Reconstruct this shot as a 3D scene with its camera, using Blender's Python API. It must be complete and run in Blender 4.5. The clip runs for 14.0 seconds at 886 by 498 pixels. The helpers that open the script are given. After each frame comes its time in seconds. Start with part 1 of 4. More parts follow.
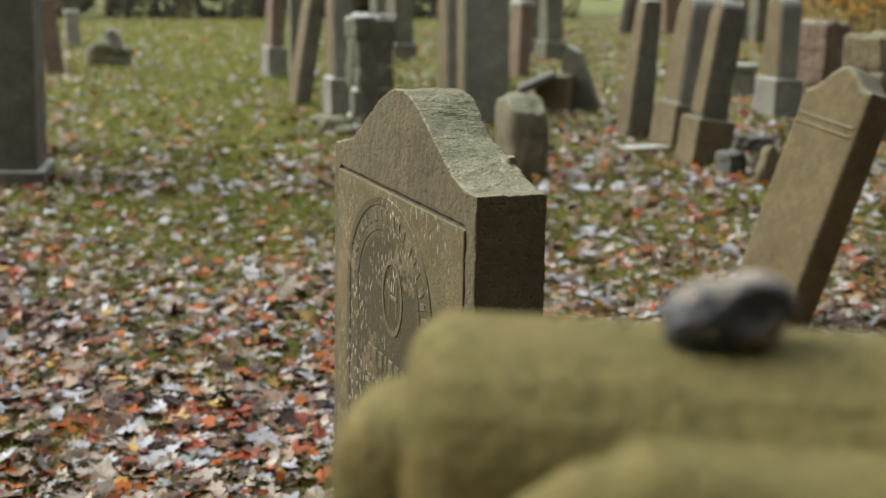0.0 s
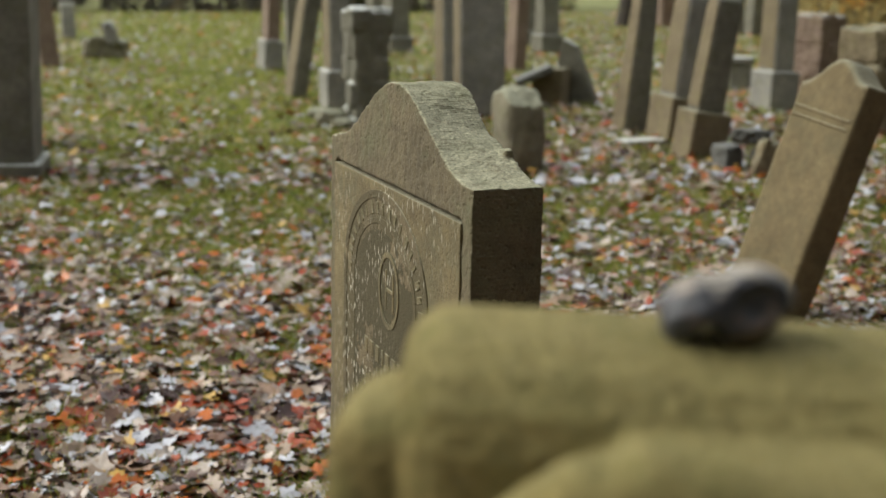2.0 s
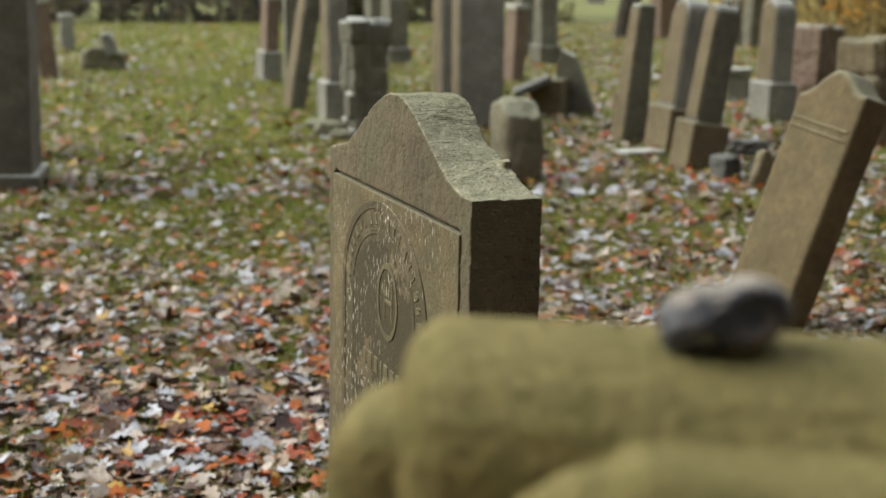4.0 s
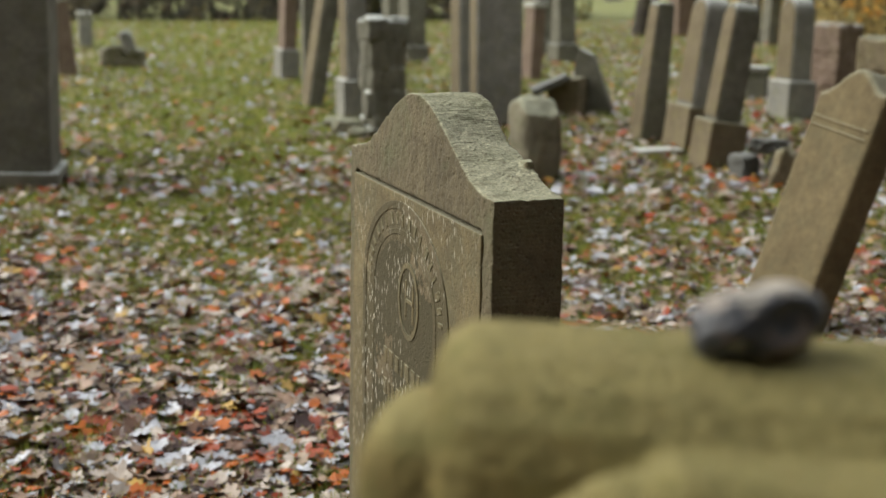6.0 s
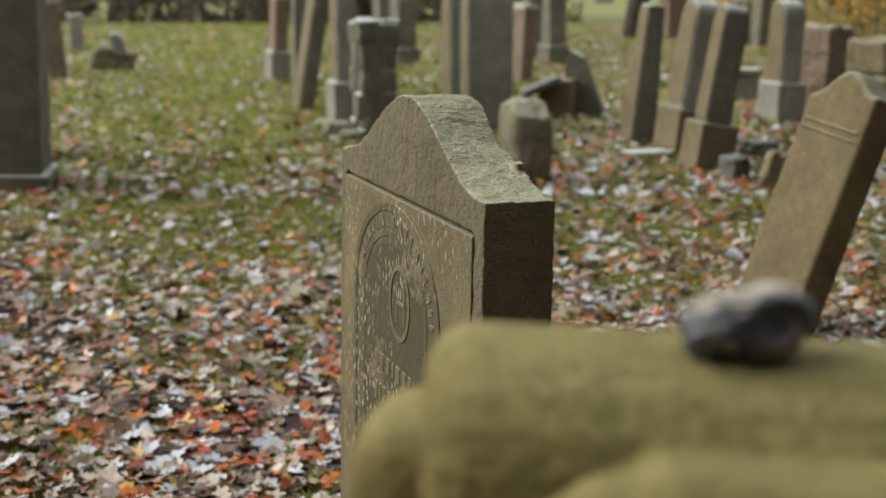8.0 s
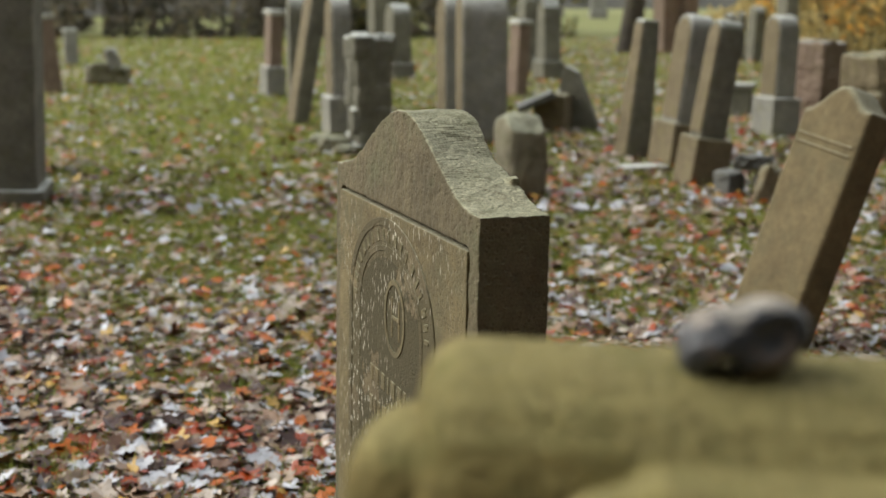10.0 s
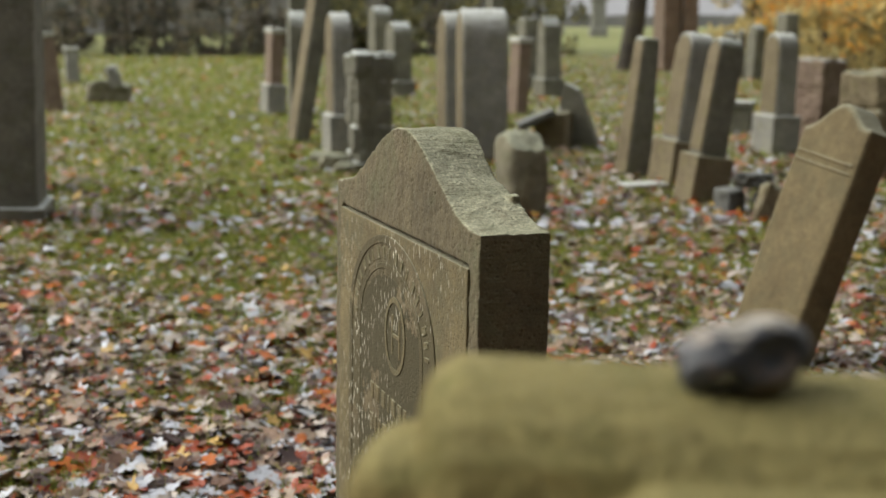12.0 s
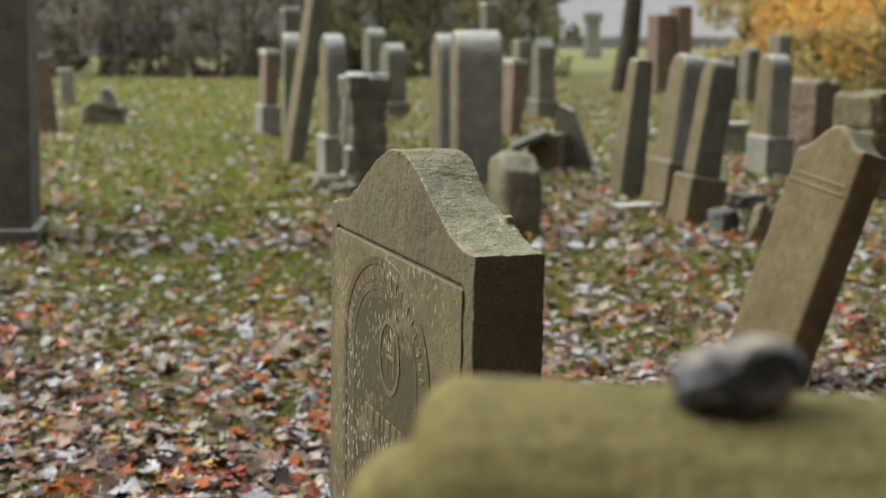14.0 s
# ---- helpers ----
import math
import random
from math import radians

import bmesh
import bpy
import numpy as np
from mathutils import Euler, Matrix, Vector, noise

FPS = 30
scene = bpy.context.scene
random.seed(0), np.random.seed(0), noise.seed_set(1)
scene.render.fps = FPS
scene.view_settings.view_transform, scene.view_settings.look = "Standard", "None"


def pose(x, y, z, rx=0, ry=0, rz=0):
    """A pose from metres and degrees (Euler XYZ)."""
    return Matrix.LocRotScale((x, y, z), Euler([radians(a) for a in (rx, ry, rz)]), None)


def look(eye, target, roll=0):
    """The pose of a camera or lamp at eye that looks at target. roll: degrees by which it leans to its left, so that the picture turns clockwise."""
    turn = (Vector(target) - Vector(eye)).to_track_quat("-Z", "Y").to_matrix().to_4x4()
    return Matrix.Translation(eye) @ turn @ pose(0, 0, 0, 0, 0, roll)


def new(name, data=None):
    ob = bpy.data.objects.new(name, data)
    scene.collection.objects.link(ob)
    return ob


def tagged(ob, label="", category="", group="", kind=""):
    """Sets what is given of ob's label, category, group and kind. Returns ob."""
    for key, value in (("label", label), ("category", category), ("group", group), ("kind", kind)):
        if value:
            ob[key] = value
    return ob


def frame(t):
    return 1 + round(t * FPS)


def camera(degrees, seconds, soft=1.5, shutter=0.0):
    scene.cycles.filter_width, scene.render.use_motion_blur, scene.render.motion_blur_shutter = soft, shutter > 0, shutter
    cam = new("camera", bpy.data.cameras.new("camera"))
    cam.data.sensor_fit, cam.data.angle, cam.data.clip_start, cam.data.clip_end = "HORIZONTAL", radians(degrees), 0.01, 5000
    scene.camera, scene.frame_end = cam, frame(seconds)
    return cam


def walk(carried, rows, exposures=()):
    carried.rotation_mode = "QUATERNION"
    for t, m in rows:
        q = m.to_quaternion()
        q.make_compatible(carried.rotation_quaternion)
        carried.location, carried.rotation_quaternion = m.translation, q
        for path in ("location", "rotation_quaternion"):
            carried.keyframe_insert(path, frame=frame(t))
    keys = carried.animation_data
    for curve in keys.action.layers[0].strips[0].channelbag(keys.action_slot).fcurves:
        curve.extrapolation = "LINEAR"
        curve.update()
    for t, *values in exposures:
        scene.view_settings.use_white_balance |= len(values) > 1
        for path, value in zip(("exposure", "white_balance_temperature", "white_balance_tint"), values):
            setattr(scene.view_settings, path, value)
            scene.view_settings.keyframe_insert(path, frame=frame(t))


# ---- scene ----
# ---- camera and its way ----
cam = camera(36, 14.0, soft=1.5)
EYE_HEIGHT = 1.40
TURNS = [(0, 79.037, 0.29), (0.5, 79.073, 0.549), (1, 79.073, 0.549), (1.5, 78.821, 0.252), (2, 78.749, 0.14), (2.5, 78.676, -0.044),
         (3, 78.786, -0.044), (3.5, 79.037, 0.29), (3.7, 79.216, 0.068), (5.8, 79.09, 0.66), (6, 79.161, 0.815), (6.5, 79.016, 0.704),
         (7, 79.215, 0.556), (7.2, 79.23, 0.5), (9.3, 79.53, 0.36), (9.5, 79.666, 0.314), (10, 79.864, 0.222), (10.5, 80.08, 0.221),
         (11, 80.135, 0.0), (11.5, 80.28, 0.11), (12, 80.604, 0.239), (12.5, 80.841, 0.183), (13, 81.129, 0.129), (13.5, 81.382, 0.036),
         (14, 81.491, 0.0)]
# between the first stretch and the rest the camera creeps a few millimetres up and to the left
walk(cam, [(t, pose(0.004, 0, EYE_HEIGHT, tilt, 0, turn) if t < 4 else pose(-0.005, 0, EYE_HEIGHT + 0.004, tilt - 0.045, 0, turn - 0.03)) for t, tilt, turn in TURNS])
cam.data.dof.use_dof = True
cam.data.dof.focus_distance = 2.45
cam.data.dof.aperture_fstop = 4.2

# ---- daylight: overcast, brighter from the left ----
world = bpy.data.worlds.new("overcast_sky")
scene.world = world
world.use_nodes = True
wn, wl = world.node_tree.nodes, world.node_tree.links
sky = wn.new("ShaderNodeTexSky")
sky.sky_type, sky.sun_disc = "NISHITA", False
sky.sun_elevation, sky.sun_rotation = radians(36), radians(-72)
sky.air_density, sky.dust_density = 1.5, 4.0
grey = wn.new("ShaderNodeMixRGB")
grey.inputs[0].default_value = 0.75
grey.inputs[2].default_value = (6.2, 6.3, 6.4, 1)
wl.new(sky.outputs[0], grey.inputs[1])
wl.new(grey.outputs[0], wn["Background"].inputs[0])
wn["Background"].inputs[1].default_value = 0.19

sun_data = bpy.data.lights.new("sun", "SUN")
sun_data.energy, sun_data.angle, sun_data.color = 3.6, radians(45), (0.97, 0.98, 0.93)
sun = new("sun", sun_data)
sun.matrix_world = look((-30, 10, 23), (0, 0, 0))


# ---- materials ----
def material(name):
    m = bpy.data.materials.new(name)
    m.use_nodes = True
    return m, m.node_tree.nodes, m.node_tree.links, m.node_tree.nodes["Principled BSDF"]


def noise_node(n, l, vec, scale, detail=6, rough=0.6):
    t = n.new("ShaderNodeTexNoise")
    t.inputs["Scale"].default_value, t.inputs["Detail"].default_value, t.inputs["Roughness"].default_value = scale, detail, rough
    l.new(vec, t.inputs["Vector"])
    return t.outputs[0]


def steps(n, l, fac, stops, mode="LINEAR"):
    r = n.new("ShaderNodeValToRGB")
    r.color_ramp.interpolation = mode
    e = r.color_ramp.elements
    while len(e) < len(stops):
        e.new(0.5)
    for k, (p, c) in enumerate(stops):
        e[k].position = p
        e[k].color = (*c, 1) if len(c) == 3 else c
    l.new(fac, r.inputs[0])
    return r.outputs[0]


def mix(n, l, fac, a, b, mode="MIX"):
    m = n.new("ShaderNodeMixRGB")
    m.blend_type = mode
    for k, v in ((0, fac), (1, a), (2, b)):
        if isinstance(v, (int, float)):
            m.inputs[k].default_value = v
        elif isinstance(v, tuple):
            m.inputs[k].default_value = (*v, 1)
        else:
            l.new(v, m.inputs[k])
    return m.outputs[0]


def maths(n, l, op, a, b=0.0):
    m = n.new("ShaderNodeMath")
    m.operation = op
    for k, v in ((0, a), (1, b)):
        if isinstance(v, (int, float)):
            m.inputs[k].default_value = v
        else:
            l.new(v, m.inputs[k])
    return m.outputs[0]


def bump(n, l, b, height, strength=0.5, distance=0.01, below=None):
    k = n.new("ShaderNodeBump")
    k.inputs["Strength"].default_value, k.inputs["Distance"].default_value = strength, distance
    l.new(height, k.inputs["Height"])
    if below is not None:
        l.new(below, k.inputs["Normal"])
    l.new(k.outputs[0], b.inputs["Normal"])
    return k.outputs[0]


BW = ((0, 0, 0), (1, 1, 1))


def stone(name, dark, light, crust=(0.30, 0.30, 0.22), crust_amount=0.6, moss=(0.16, 0.15, 0.04), moss_amount=0.2, size=1.0, tooled=False,
          specks=0.0, pits=0.4, rough=0.9, relief=1.0, skin=None):
    """Weathered stone: two-scale colour, lichen crust and painted sky brightness on what faces up, moss in patches,
    grain and pits.
    """
    m, n, l, b = material(name)
    tc = n.new("ShaderNodeTexCoord")
    vec = tc.outputs["Object"]
    big = noise_node(n, l, vec, 4.0 / size, 5, 0.65)
    mid = noise_node(n, l, vec, 26.0 / size, 6, 0.7)
    fine = noise_node(n, l, vec, 210.0 / size, 4, 0.7)
    col = mix(n, l, steps(n, l, big, [(0.3, BW[0]), (0.72, BW[1])]), dark, light)
    col = mix(n, l, 0.55, col, steps(n, l, mid, [(0.25, (0.45, 0.43, 0.40)), (0.8, (1.5, 1.45, 1.35))]), "MULTIPLY")
    col = mix(n, l, 0.5, col, steps(n, l, fine, [(0.3, (0.6, 0.6, 0.6)), (0.7, (1.35, 1.35, 1.3))]), "MULTIPLY")
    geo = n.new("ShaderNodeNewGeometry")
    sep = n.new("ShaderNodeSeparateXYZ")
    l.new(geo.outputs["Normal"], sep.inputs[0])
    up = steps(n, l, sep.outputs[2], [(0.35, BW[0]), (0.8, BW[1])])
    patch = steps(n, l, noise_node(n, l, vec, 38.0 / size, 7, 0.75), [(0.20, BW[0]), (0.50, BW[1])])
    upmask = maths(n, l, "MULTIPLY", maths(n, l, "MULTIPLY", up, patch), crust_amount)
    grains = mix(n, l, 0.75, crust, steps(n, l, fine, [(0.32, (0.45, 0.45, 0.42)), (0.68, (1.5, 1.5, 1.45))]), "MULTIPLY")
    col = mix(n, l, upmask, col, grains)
    mp = steps(n, l, noise_node(n, l, vec, 7.0 / size, 8, 0.7), [(0.48, BW[0]), (0.66, BW[1])])
    col = mix(n, l, maths(n, l, "MULTIPLY", mp, moss_amount), col, moss)
    flake = None
    if skin:
        flake = steps(n, l, noise_node(n, l, vec, 7.5, 6, 0.62), [(0.455, BW[0]), (0.48, BW[1])])
        col = mix(n, l, flake, col, mix(n, l, mid, skin, tuple(1.5 * c for c in skin)))
    if specks:
        vor = n.new("ShaderNodeTexVoronoi")
        vor.inputs["Scale"].default_value = 120.0
        stretch = n.new("ShaderNodeMapping")
        stretch.inputs["Scale"].default_value = (1, 1, 0.28)
        l.new(vec, stretch.inputs[0])
        l.new(stretch.outputs[0], vor.inputs["Vector"])
        dots = steps(n, l, vor.outputs["Distance"], [(0.16, BW[1]), (0.3, BW[0])])
        where = steps(n, l, noise_node(n, l, vec, 5.5, 4, 0.6), [(0.47, BW[0]), (0.62, BW[1])])
        col = mix(n, l, maths(n, l, "MULTIPLY", maths(n, l, "MULTIPLY", dots, where), specks), col, (0.62, 0.58, 0.46))
    # darker colour in the same pits that the bump sinks
    if pits:
        v0 = n.new("ShaderNodeTexVoronoi")
        v0.inputs["Scale"].default_value = 95.0 / size
        l.new(vec, v0.inputs["Vector"])
        pit_tone = maths(n, l, "MULTIPLY", steps(n, l, v0.outputs["Distance"], [(0.08, BW[1]), (0.3, BW[0])]), steps(n, l, mid, [(0.42, BW[0]), (0.6, BW[1])]))
        col = mix(n, l, maths(n, l, "MULTIPLY", pit_tone, 0.55), col, (0.05, 0.042, 0.02))
    l.new(col, b.inputs["Base Color"])
    b.inputs["Roughness"].default_value = rough
    b.inputs["Specular IOR Level"].default_value = 0.3
    h = maths(n, l, "ADD", maths(n, l, "MULTIPLY", mid, 0.5), maths(n, l, "MULTIPLY", fine, 0.35))
    if pits:
        v2 = n.new("ShaderNodeTexVoronoi")
        v2.inputs["Scale"].default_value = 95.0 / size
        l.new(vec, v2.inputs["Vector"])
        h = maths(n, l, "ADD", h, maths(n, l, "MULTIPLY", steps(n, l, v2.outputs["Distance"], [(0.1, BW[0]), (0.4, BW[1])]), pits))
    if skin:
        h = maths(n, l, "ADD", h, maths(n, l, "MULTIPLY", flake, 0.5))
    below = bump(n, l, b, h, min(1.0, 0.6 * relief), 0.006 * size * relief)
    if tooled:
        s2 = n.new("ShaderNodeSeparateXYZ")
        l.new(vec, s2.inputs[0])
        s3 = n.new("ShaderNodeSeparateXYZ")
        l.new(tc.outputs["Normal"], s3.inputs[0])
        run = maths(n, l, "ADD", maths(n, l, "MULTIPLY", s2.outputs[2], 1.0), maths(n, l, "MULTIPLY", s2.outputs[0], -0.85))
        run = maths(n, l, "ADD", run, maths(n, l, "MULTIPLY", big, 0.008))
        wave = maths(n, l, "SINE", maths(n, l, "MULTIPLY", run, 2 * math.pi / 0.0066))
        side = steps(n, l, maths(n, l, "ABSOLUTE", s3.outputs[1]), [(0.4, BW[1]), (0.7, BW[0])])
        deep = maths(n, l, "MULTIPLY", maths(n, l, "ADD", 0.2, maths(n, l, "MULTIPLY", up, 1.0)), maths(n, l, "ADD", 0.5, maths(n, l, "MULTIPLY", mid, 0.35)))
        bump(n, l, b, maths(n, l, "MULTIPLY", maths(n, l, "MULTIPLY", wave, side), deep), 0.24, 0.003, below)
    return m


def ramp_random(name, stops, rough=0.5, spec=0.5, bump_scale=0.0, through_light=0.0, by_object=False):
    """One colour for each loose piece of a mesh, or each object, by chance, with a little mottling."""
    m, n, l, b = material(name)
    geo = n.new("ShaderNodeNewGeometry")
    info = n.new("ShaderNodeObjectInfo")
    col = steps(n, l, info.outputs["Random"] if by_object else geo.outputs["Random Per Island"], stops, "CONSTANT")
    tc = n.new("ShaderNodeTexCoord")
    col = mix(n, l, 0.6, col, steps(n, l, noise_node(n, l, tc.outputs["Object"], 45, 4), [(0.25, (0.55, 0.52, 0.5)), (0.8, (1.4, 1.4, 1.4))]), "MULTIPLY")
    l.new(col, b.inputs["Base Color"])
    b.inputs["Roughness"].default_value = rough
    b.inputs["Specular IOR Level"].default_value = spec
    if bump_scale:
        bump(n, l, b, noise_node(n, l, tc.outputs["Object"], bump_scale, 3), 0.4, 0.004)
    if through_light:
        tr = n.new("ShaderNodeBsdfTranslucent")
        l.new(col, tr.inputs[0])
        ms = n.new("ShaderNodeMixShader")
        ms.inputs[0].default_value = through_light
        l.new(b.outputs[0], ms.inputs[1])
        l.new(tr.outputs[0], ms.inputs[2])
        l.new(ms.outputs[0], n["Material Output"].inputs[0])
    return m


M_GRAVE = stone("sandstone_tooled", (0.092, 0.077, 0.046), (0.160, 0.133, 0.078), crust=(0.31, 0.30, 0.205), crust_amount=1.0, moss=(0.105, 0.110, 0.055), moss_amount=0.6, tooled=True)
M_PANEL = stone("sandstone_panel", (0.092, 0.074, 0.037), (0.195, 0.158, 0.080), crust_amount=0.5, moss=(0.093, 0.088, 0.048), moss_amount=0.8, specks=0.45)
M_CARVE = stone("sandstone_carved", (0.082, 0.066, 0.035), (0.180, 0.146, 0.081), crust_amount=0.5, specks=0.95, moss=(0.07, 0.065, 0.035), moss_amount=0.7, skin=(0.064, 0.053, 0.025))
M_FLAKE = stone("flaking_stone_skin", (0.095, 0.076, 0.043), (0.190, 0.154, 0.090), crust_amount=0.4, specks=0.8, moss_amount=0.0, skin=(0.050, 0.042, 0.020), rough=0.97)
M_NEAR = stone("mossy_sandstone", (0.185, 0.145, 0.048), (0.310, 0.248, 0.088), crust=(0.34, 0.30, 0.125), crust_amount=0.5, moss=(0.14, 0.135, 0.036), moss_amount=0.55, size=0.42, pits=1.2, relief=2.6)
M_TAN = stone("tan_sandstone", (0.118, 0.094, 0.057), (0.198, 0.163, 0.104), crust_amount=0.6, moss_amount=0.25)
M_BROWN = stone("brown_sandstone", (0.098, 0.075, 0.037), (0.170, 0.134, 0.069), crust_amount=0.6, moss=(0.085, 0.080, 0.042), moss_amount=0.4)
# white crust of the grey and dark stones: lichen plus painted sky reflection
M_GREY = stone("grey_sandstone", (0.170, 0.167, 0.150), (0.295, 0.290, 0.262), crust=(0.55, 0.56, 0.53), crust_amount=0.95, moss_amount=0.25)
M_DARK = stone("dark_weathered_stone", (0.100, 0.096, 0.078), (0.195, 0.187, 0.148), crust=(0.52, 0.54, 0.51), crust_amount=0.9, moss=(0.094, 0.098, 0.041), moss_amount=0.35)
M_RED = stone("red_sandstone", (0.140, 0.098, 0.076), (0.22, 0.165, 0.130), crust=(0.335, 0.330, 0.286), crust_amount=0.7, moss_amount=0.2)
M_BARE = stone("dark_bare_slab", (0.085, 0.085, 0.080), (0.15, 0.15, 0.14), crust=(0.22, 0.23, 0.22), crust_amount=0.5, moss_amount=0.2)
# pale tone of the caps: lichen and the sky's reflection painted together
M_CAP = stone("pale_lichen_sky_stone", (0.30, 0.30, 0.27), (0.50, 0.50, 0.46), crust=(0.62, 0.63, 0.60), crust_amount=0.8, moss_amount=0.15)
M_ROCK = stone("rough_rock", (0.120, 0.108, 0.076), (0.260, 0.238, 0.168), crust=(0.335, 0.345, 0.255), crust_amount=0.7, moss=(0.093, 0.105, 0.031), moss_amount=0.4, pits=0.8)


def flint():
    m, n, l, b = material("flint_pebble")
    tc = n.new("ShaderNodeTexCoord")
    vec = tc.outputs["Object"]
    big = noise_node(n, l, vec, 38, 5, 0.6)
    fine = noise_node(n, l, vec, 260, 5, 0.7)
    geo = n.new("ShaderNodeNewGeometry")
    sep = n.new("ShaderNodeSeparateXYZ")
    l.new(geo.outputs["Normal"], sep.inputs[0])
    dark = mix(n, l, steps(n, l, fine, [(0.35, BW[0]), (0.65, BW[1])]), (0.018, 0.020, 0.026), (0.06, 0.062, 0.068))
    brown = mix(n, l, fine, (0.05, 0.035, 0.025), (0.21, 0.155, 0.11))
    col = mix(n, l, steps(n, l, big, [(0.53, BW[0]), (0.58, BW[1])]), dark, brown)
    # cream crust goes where the surface faces up, broken by noise
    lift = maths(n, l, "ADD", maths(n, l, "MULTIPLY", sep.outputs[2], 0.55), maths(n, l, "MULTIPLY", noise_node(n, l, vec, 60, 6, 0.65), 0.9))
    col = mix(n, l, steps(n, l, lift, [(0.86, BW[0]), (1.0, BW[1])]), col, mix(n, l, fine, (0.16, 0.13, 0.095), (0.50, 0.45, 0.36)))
    l.new(col, b.inputs["Base Color"])
    b.inputs["Roughness"].default_value = 0.42
    bump(n, l, b, maths(n, l, "ADD", fine, maths(n, l, "MULTIPLY", big, 2.0)), 0.5, 0.0015)
    return m


M_FLINT = flint()


def ground_material():
    m, n, l, b = material("leafy_grass_ground")
    tc = n.new("ShaderNodeTexCoord")
    vec = tc.outputs["Object"]
    big = noise_node(n, l, vec, 0.35, 5, 0.6)
    mid = noise_node(n, l, vec, 5, 6, 0.7)
    fine = noise_node(n, l, vec, 42, 5, 0.75)
    soil = mix(n, l, fine, (0.018, 0.014, 0.010), (0.075, 0.055, 0.038))
    grass = mix(n, l, fine, (0.08, 0.105, 0.022), (0.25, 0.26, 0.06))
    sep = n.new("ShaderNodeSeparateXYZ")
    l.new(vec, sep.inputs[0])
    far = steps(n, l, maths(n, l, "DIVIDE", sep.outputs[1], 40.0), [(0.14, (0.0, 0.0, 0.0)), (0.30, (0.24, 0.24, 0.24))])
    g = maths(n, l, "ADD", maths(n, l, "ADD", maths(n, l, "MULTIPLY", mid, 0.45), maths(n, l, "MULTIPLY", big, 0.35)), far)
    col = mix(n, l, steps(n, l, g, [(0.46, BW[0]), (0.62, BW[1])]), soil, grass)
    leaf = steps(n, l, noise_node(n, l, vec, 9, 7, 0.8), [(0.52, BW[0]), (0.60, BW[1])])
    col = mix(n, l, maths(n, l, "MULTIPLY", leaf, 0.55), col, mix(n, l, fine, (0.20, 0.09, 0.035), (0.36, 0.24, 0.15)))
    l.new(col, b.inputs["Base Color"])
    b.inputs["Roughness"].default_value = 0.85
    bump(n, l, b, maths(n, l, "ADD", fine, mid), 0.8, 0.03)
    return m


M_GROUND = ground_material()
# the bluish white stop paints the sky's reflection on wet leaves
LEAF_STOPS = [(0.0, (0.065, 0.032, 0.023)), (0.12, (0.25, 0.180, 0.120)), (0.25, (0.42, 0.355, 0.295)), (0.42, (0.17, 0.088, 0.052)), (0.50, (0.43, 0.44, 0.47)),
              (0.645, (0.27, 0.042, 0.006)), (0.745, (0.31, 0.205, 0.140)), (0.83, (0.42, 0.105, 0.008)), (0.905, (0.090, 0.043, 0.028)), (0.965, (0.46, 0.29, 0.07))]
M_LEAF = ramp_random("fallen_leaf", LEAF_STOPS, 0.36, 0.28, 60)
M_LEAF_PIECE = ramp_random("single_fallen_leaf", LEAF_STOPS, 0.36, 0.28, 60, by_object=True)
M_GRASS = ramp_random("grass_blade", [(0.0, (0.13, 0.19, 0.030)), (0.3, (0.22, 0.27, 0.042)), (0.6, (0.33, 0.335, 0.065)), (0.85, (0.40, 0.34, 0.11))], 0.55, 0.4, through_light=0.45)
M_HEDGE = ramp_random("dark_foliage", [(0.0, (0.11, 0.115, 0.085)), (0.35, (0.18, 0.165, 0.125)), (0.65, (0.23, 0.19, 0.145)), (0.88, (0.30, 0.25, 0.14)), (0.96, (0.40, 0.33, 0.16))], 0.6, 0.3, through_light=0.45)
M_OLIVE = ramp_random("olive_foliage", [(0.0, (0.14, 0.14, 0.07)), (0.4, (0.23, 0.215, 0.10)), (0.8, (0.33, 0.29, 0.12))], 0.6, 0.3, through_light=0.45)
M_ORANGE = ramp_random("orange_foliage", [(0.0, (0.80, 0.40, 0.07)), (0.35, (0.88, 0.55, 0.13)), (0.6, (0.72, 0.30, 0.05)), (0.8, (0.85, 0.65, 0.24))], 0.5, 0.3, through_light=0.68)
M_YELLOW = ramp_random("yellow_green_foliage", [(0.0, (0.42, 0.36, 0.17)), (0.4, (0.55, 0.45, 0.20)), (0.8, (0.65, 0.52, 0.24))], 0.5, 0.3, through_light=0.62)
M_BARK = stone("tree_bark", (0.03, 0.026, 0.022), (0.075, 0.062, 0.05), crust_amount=0.0, moss_amount=0.2, size=2.0)


# ---- building helpers ----
def part(name, bm, mat, parent=None, label="", smooth=False):
    me = bpy.data.meshes.new(name)
    bm.to_mesh(me)
    bm.free()
    me.materials.append(mat)
    if smooth:
        me.polygons.foreach_set("use_smooth", [True] * len(me.polygons))
    ob = new(name, me)
    ob.parent = parent
    if label:
        ob["label"] = label
    return ob


def thing(name, m, label, category, group="", kind=""):
    ob = new(name)
    ob.empty_display_size = 0.2
    ob.matrix_basis = m
    return tagged(ob, label, category, group, kind)


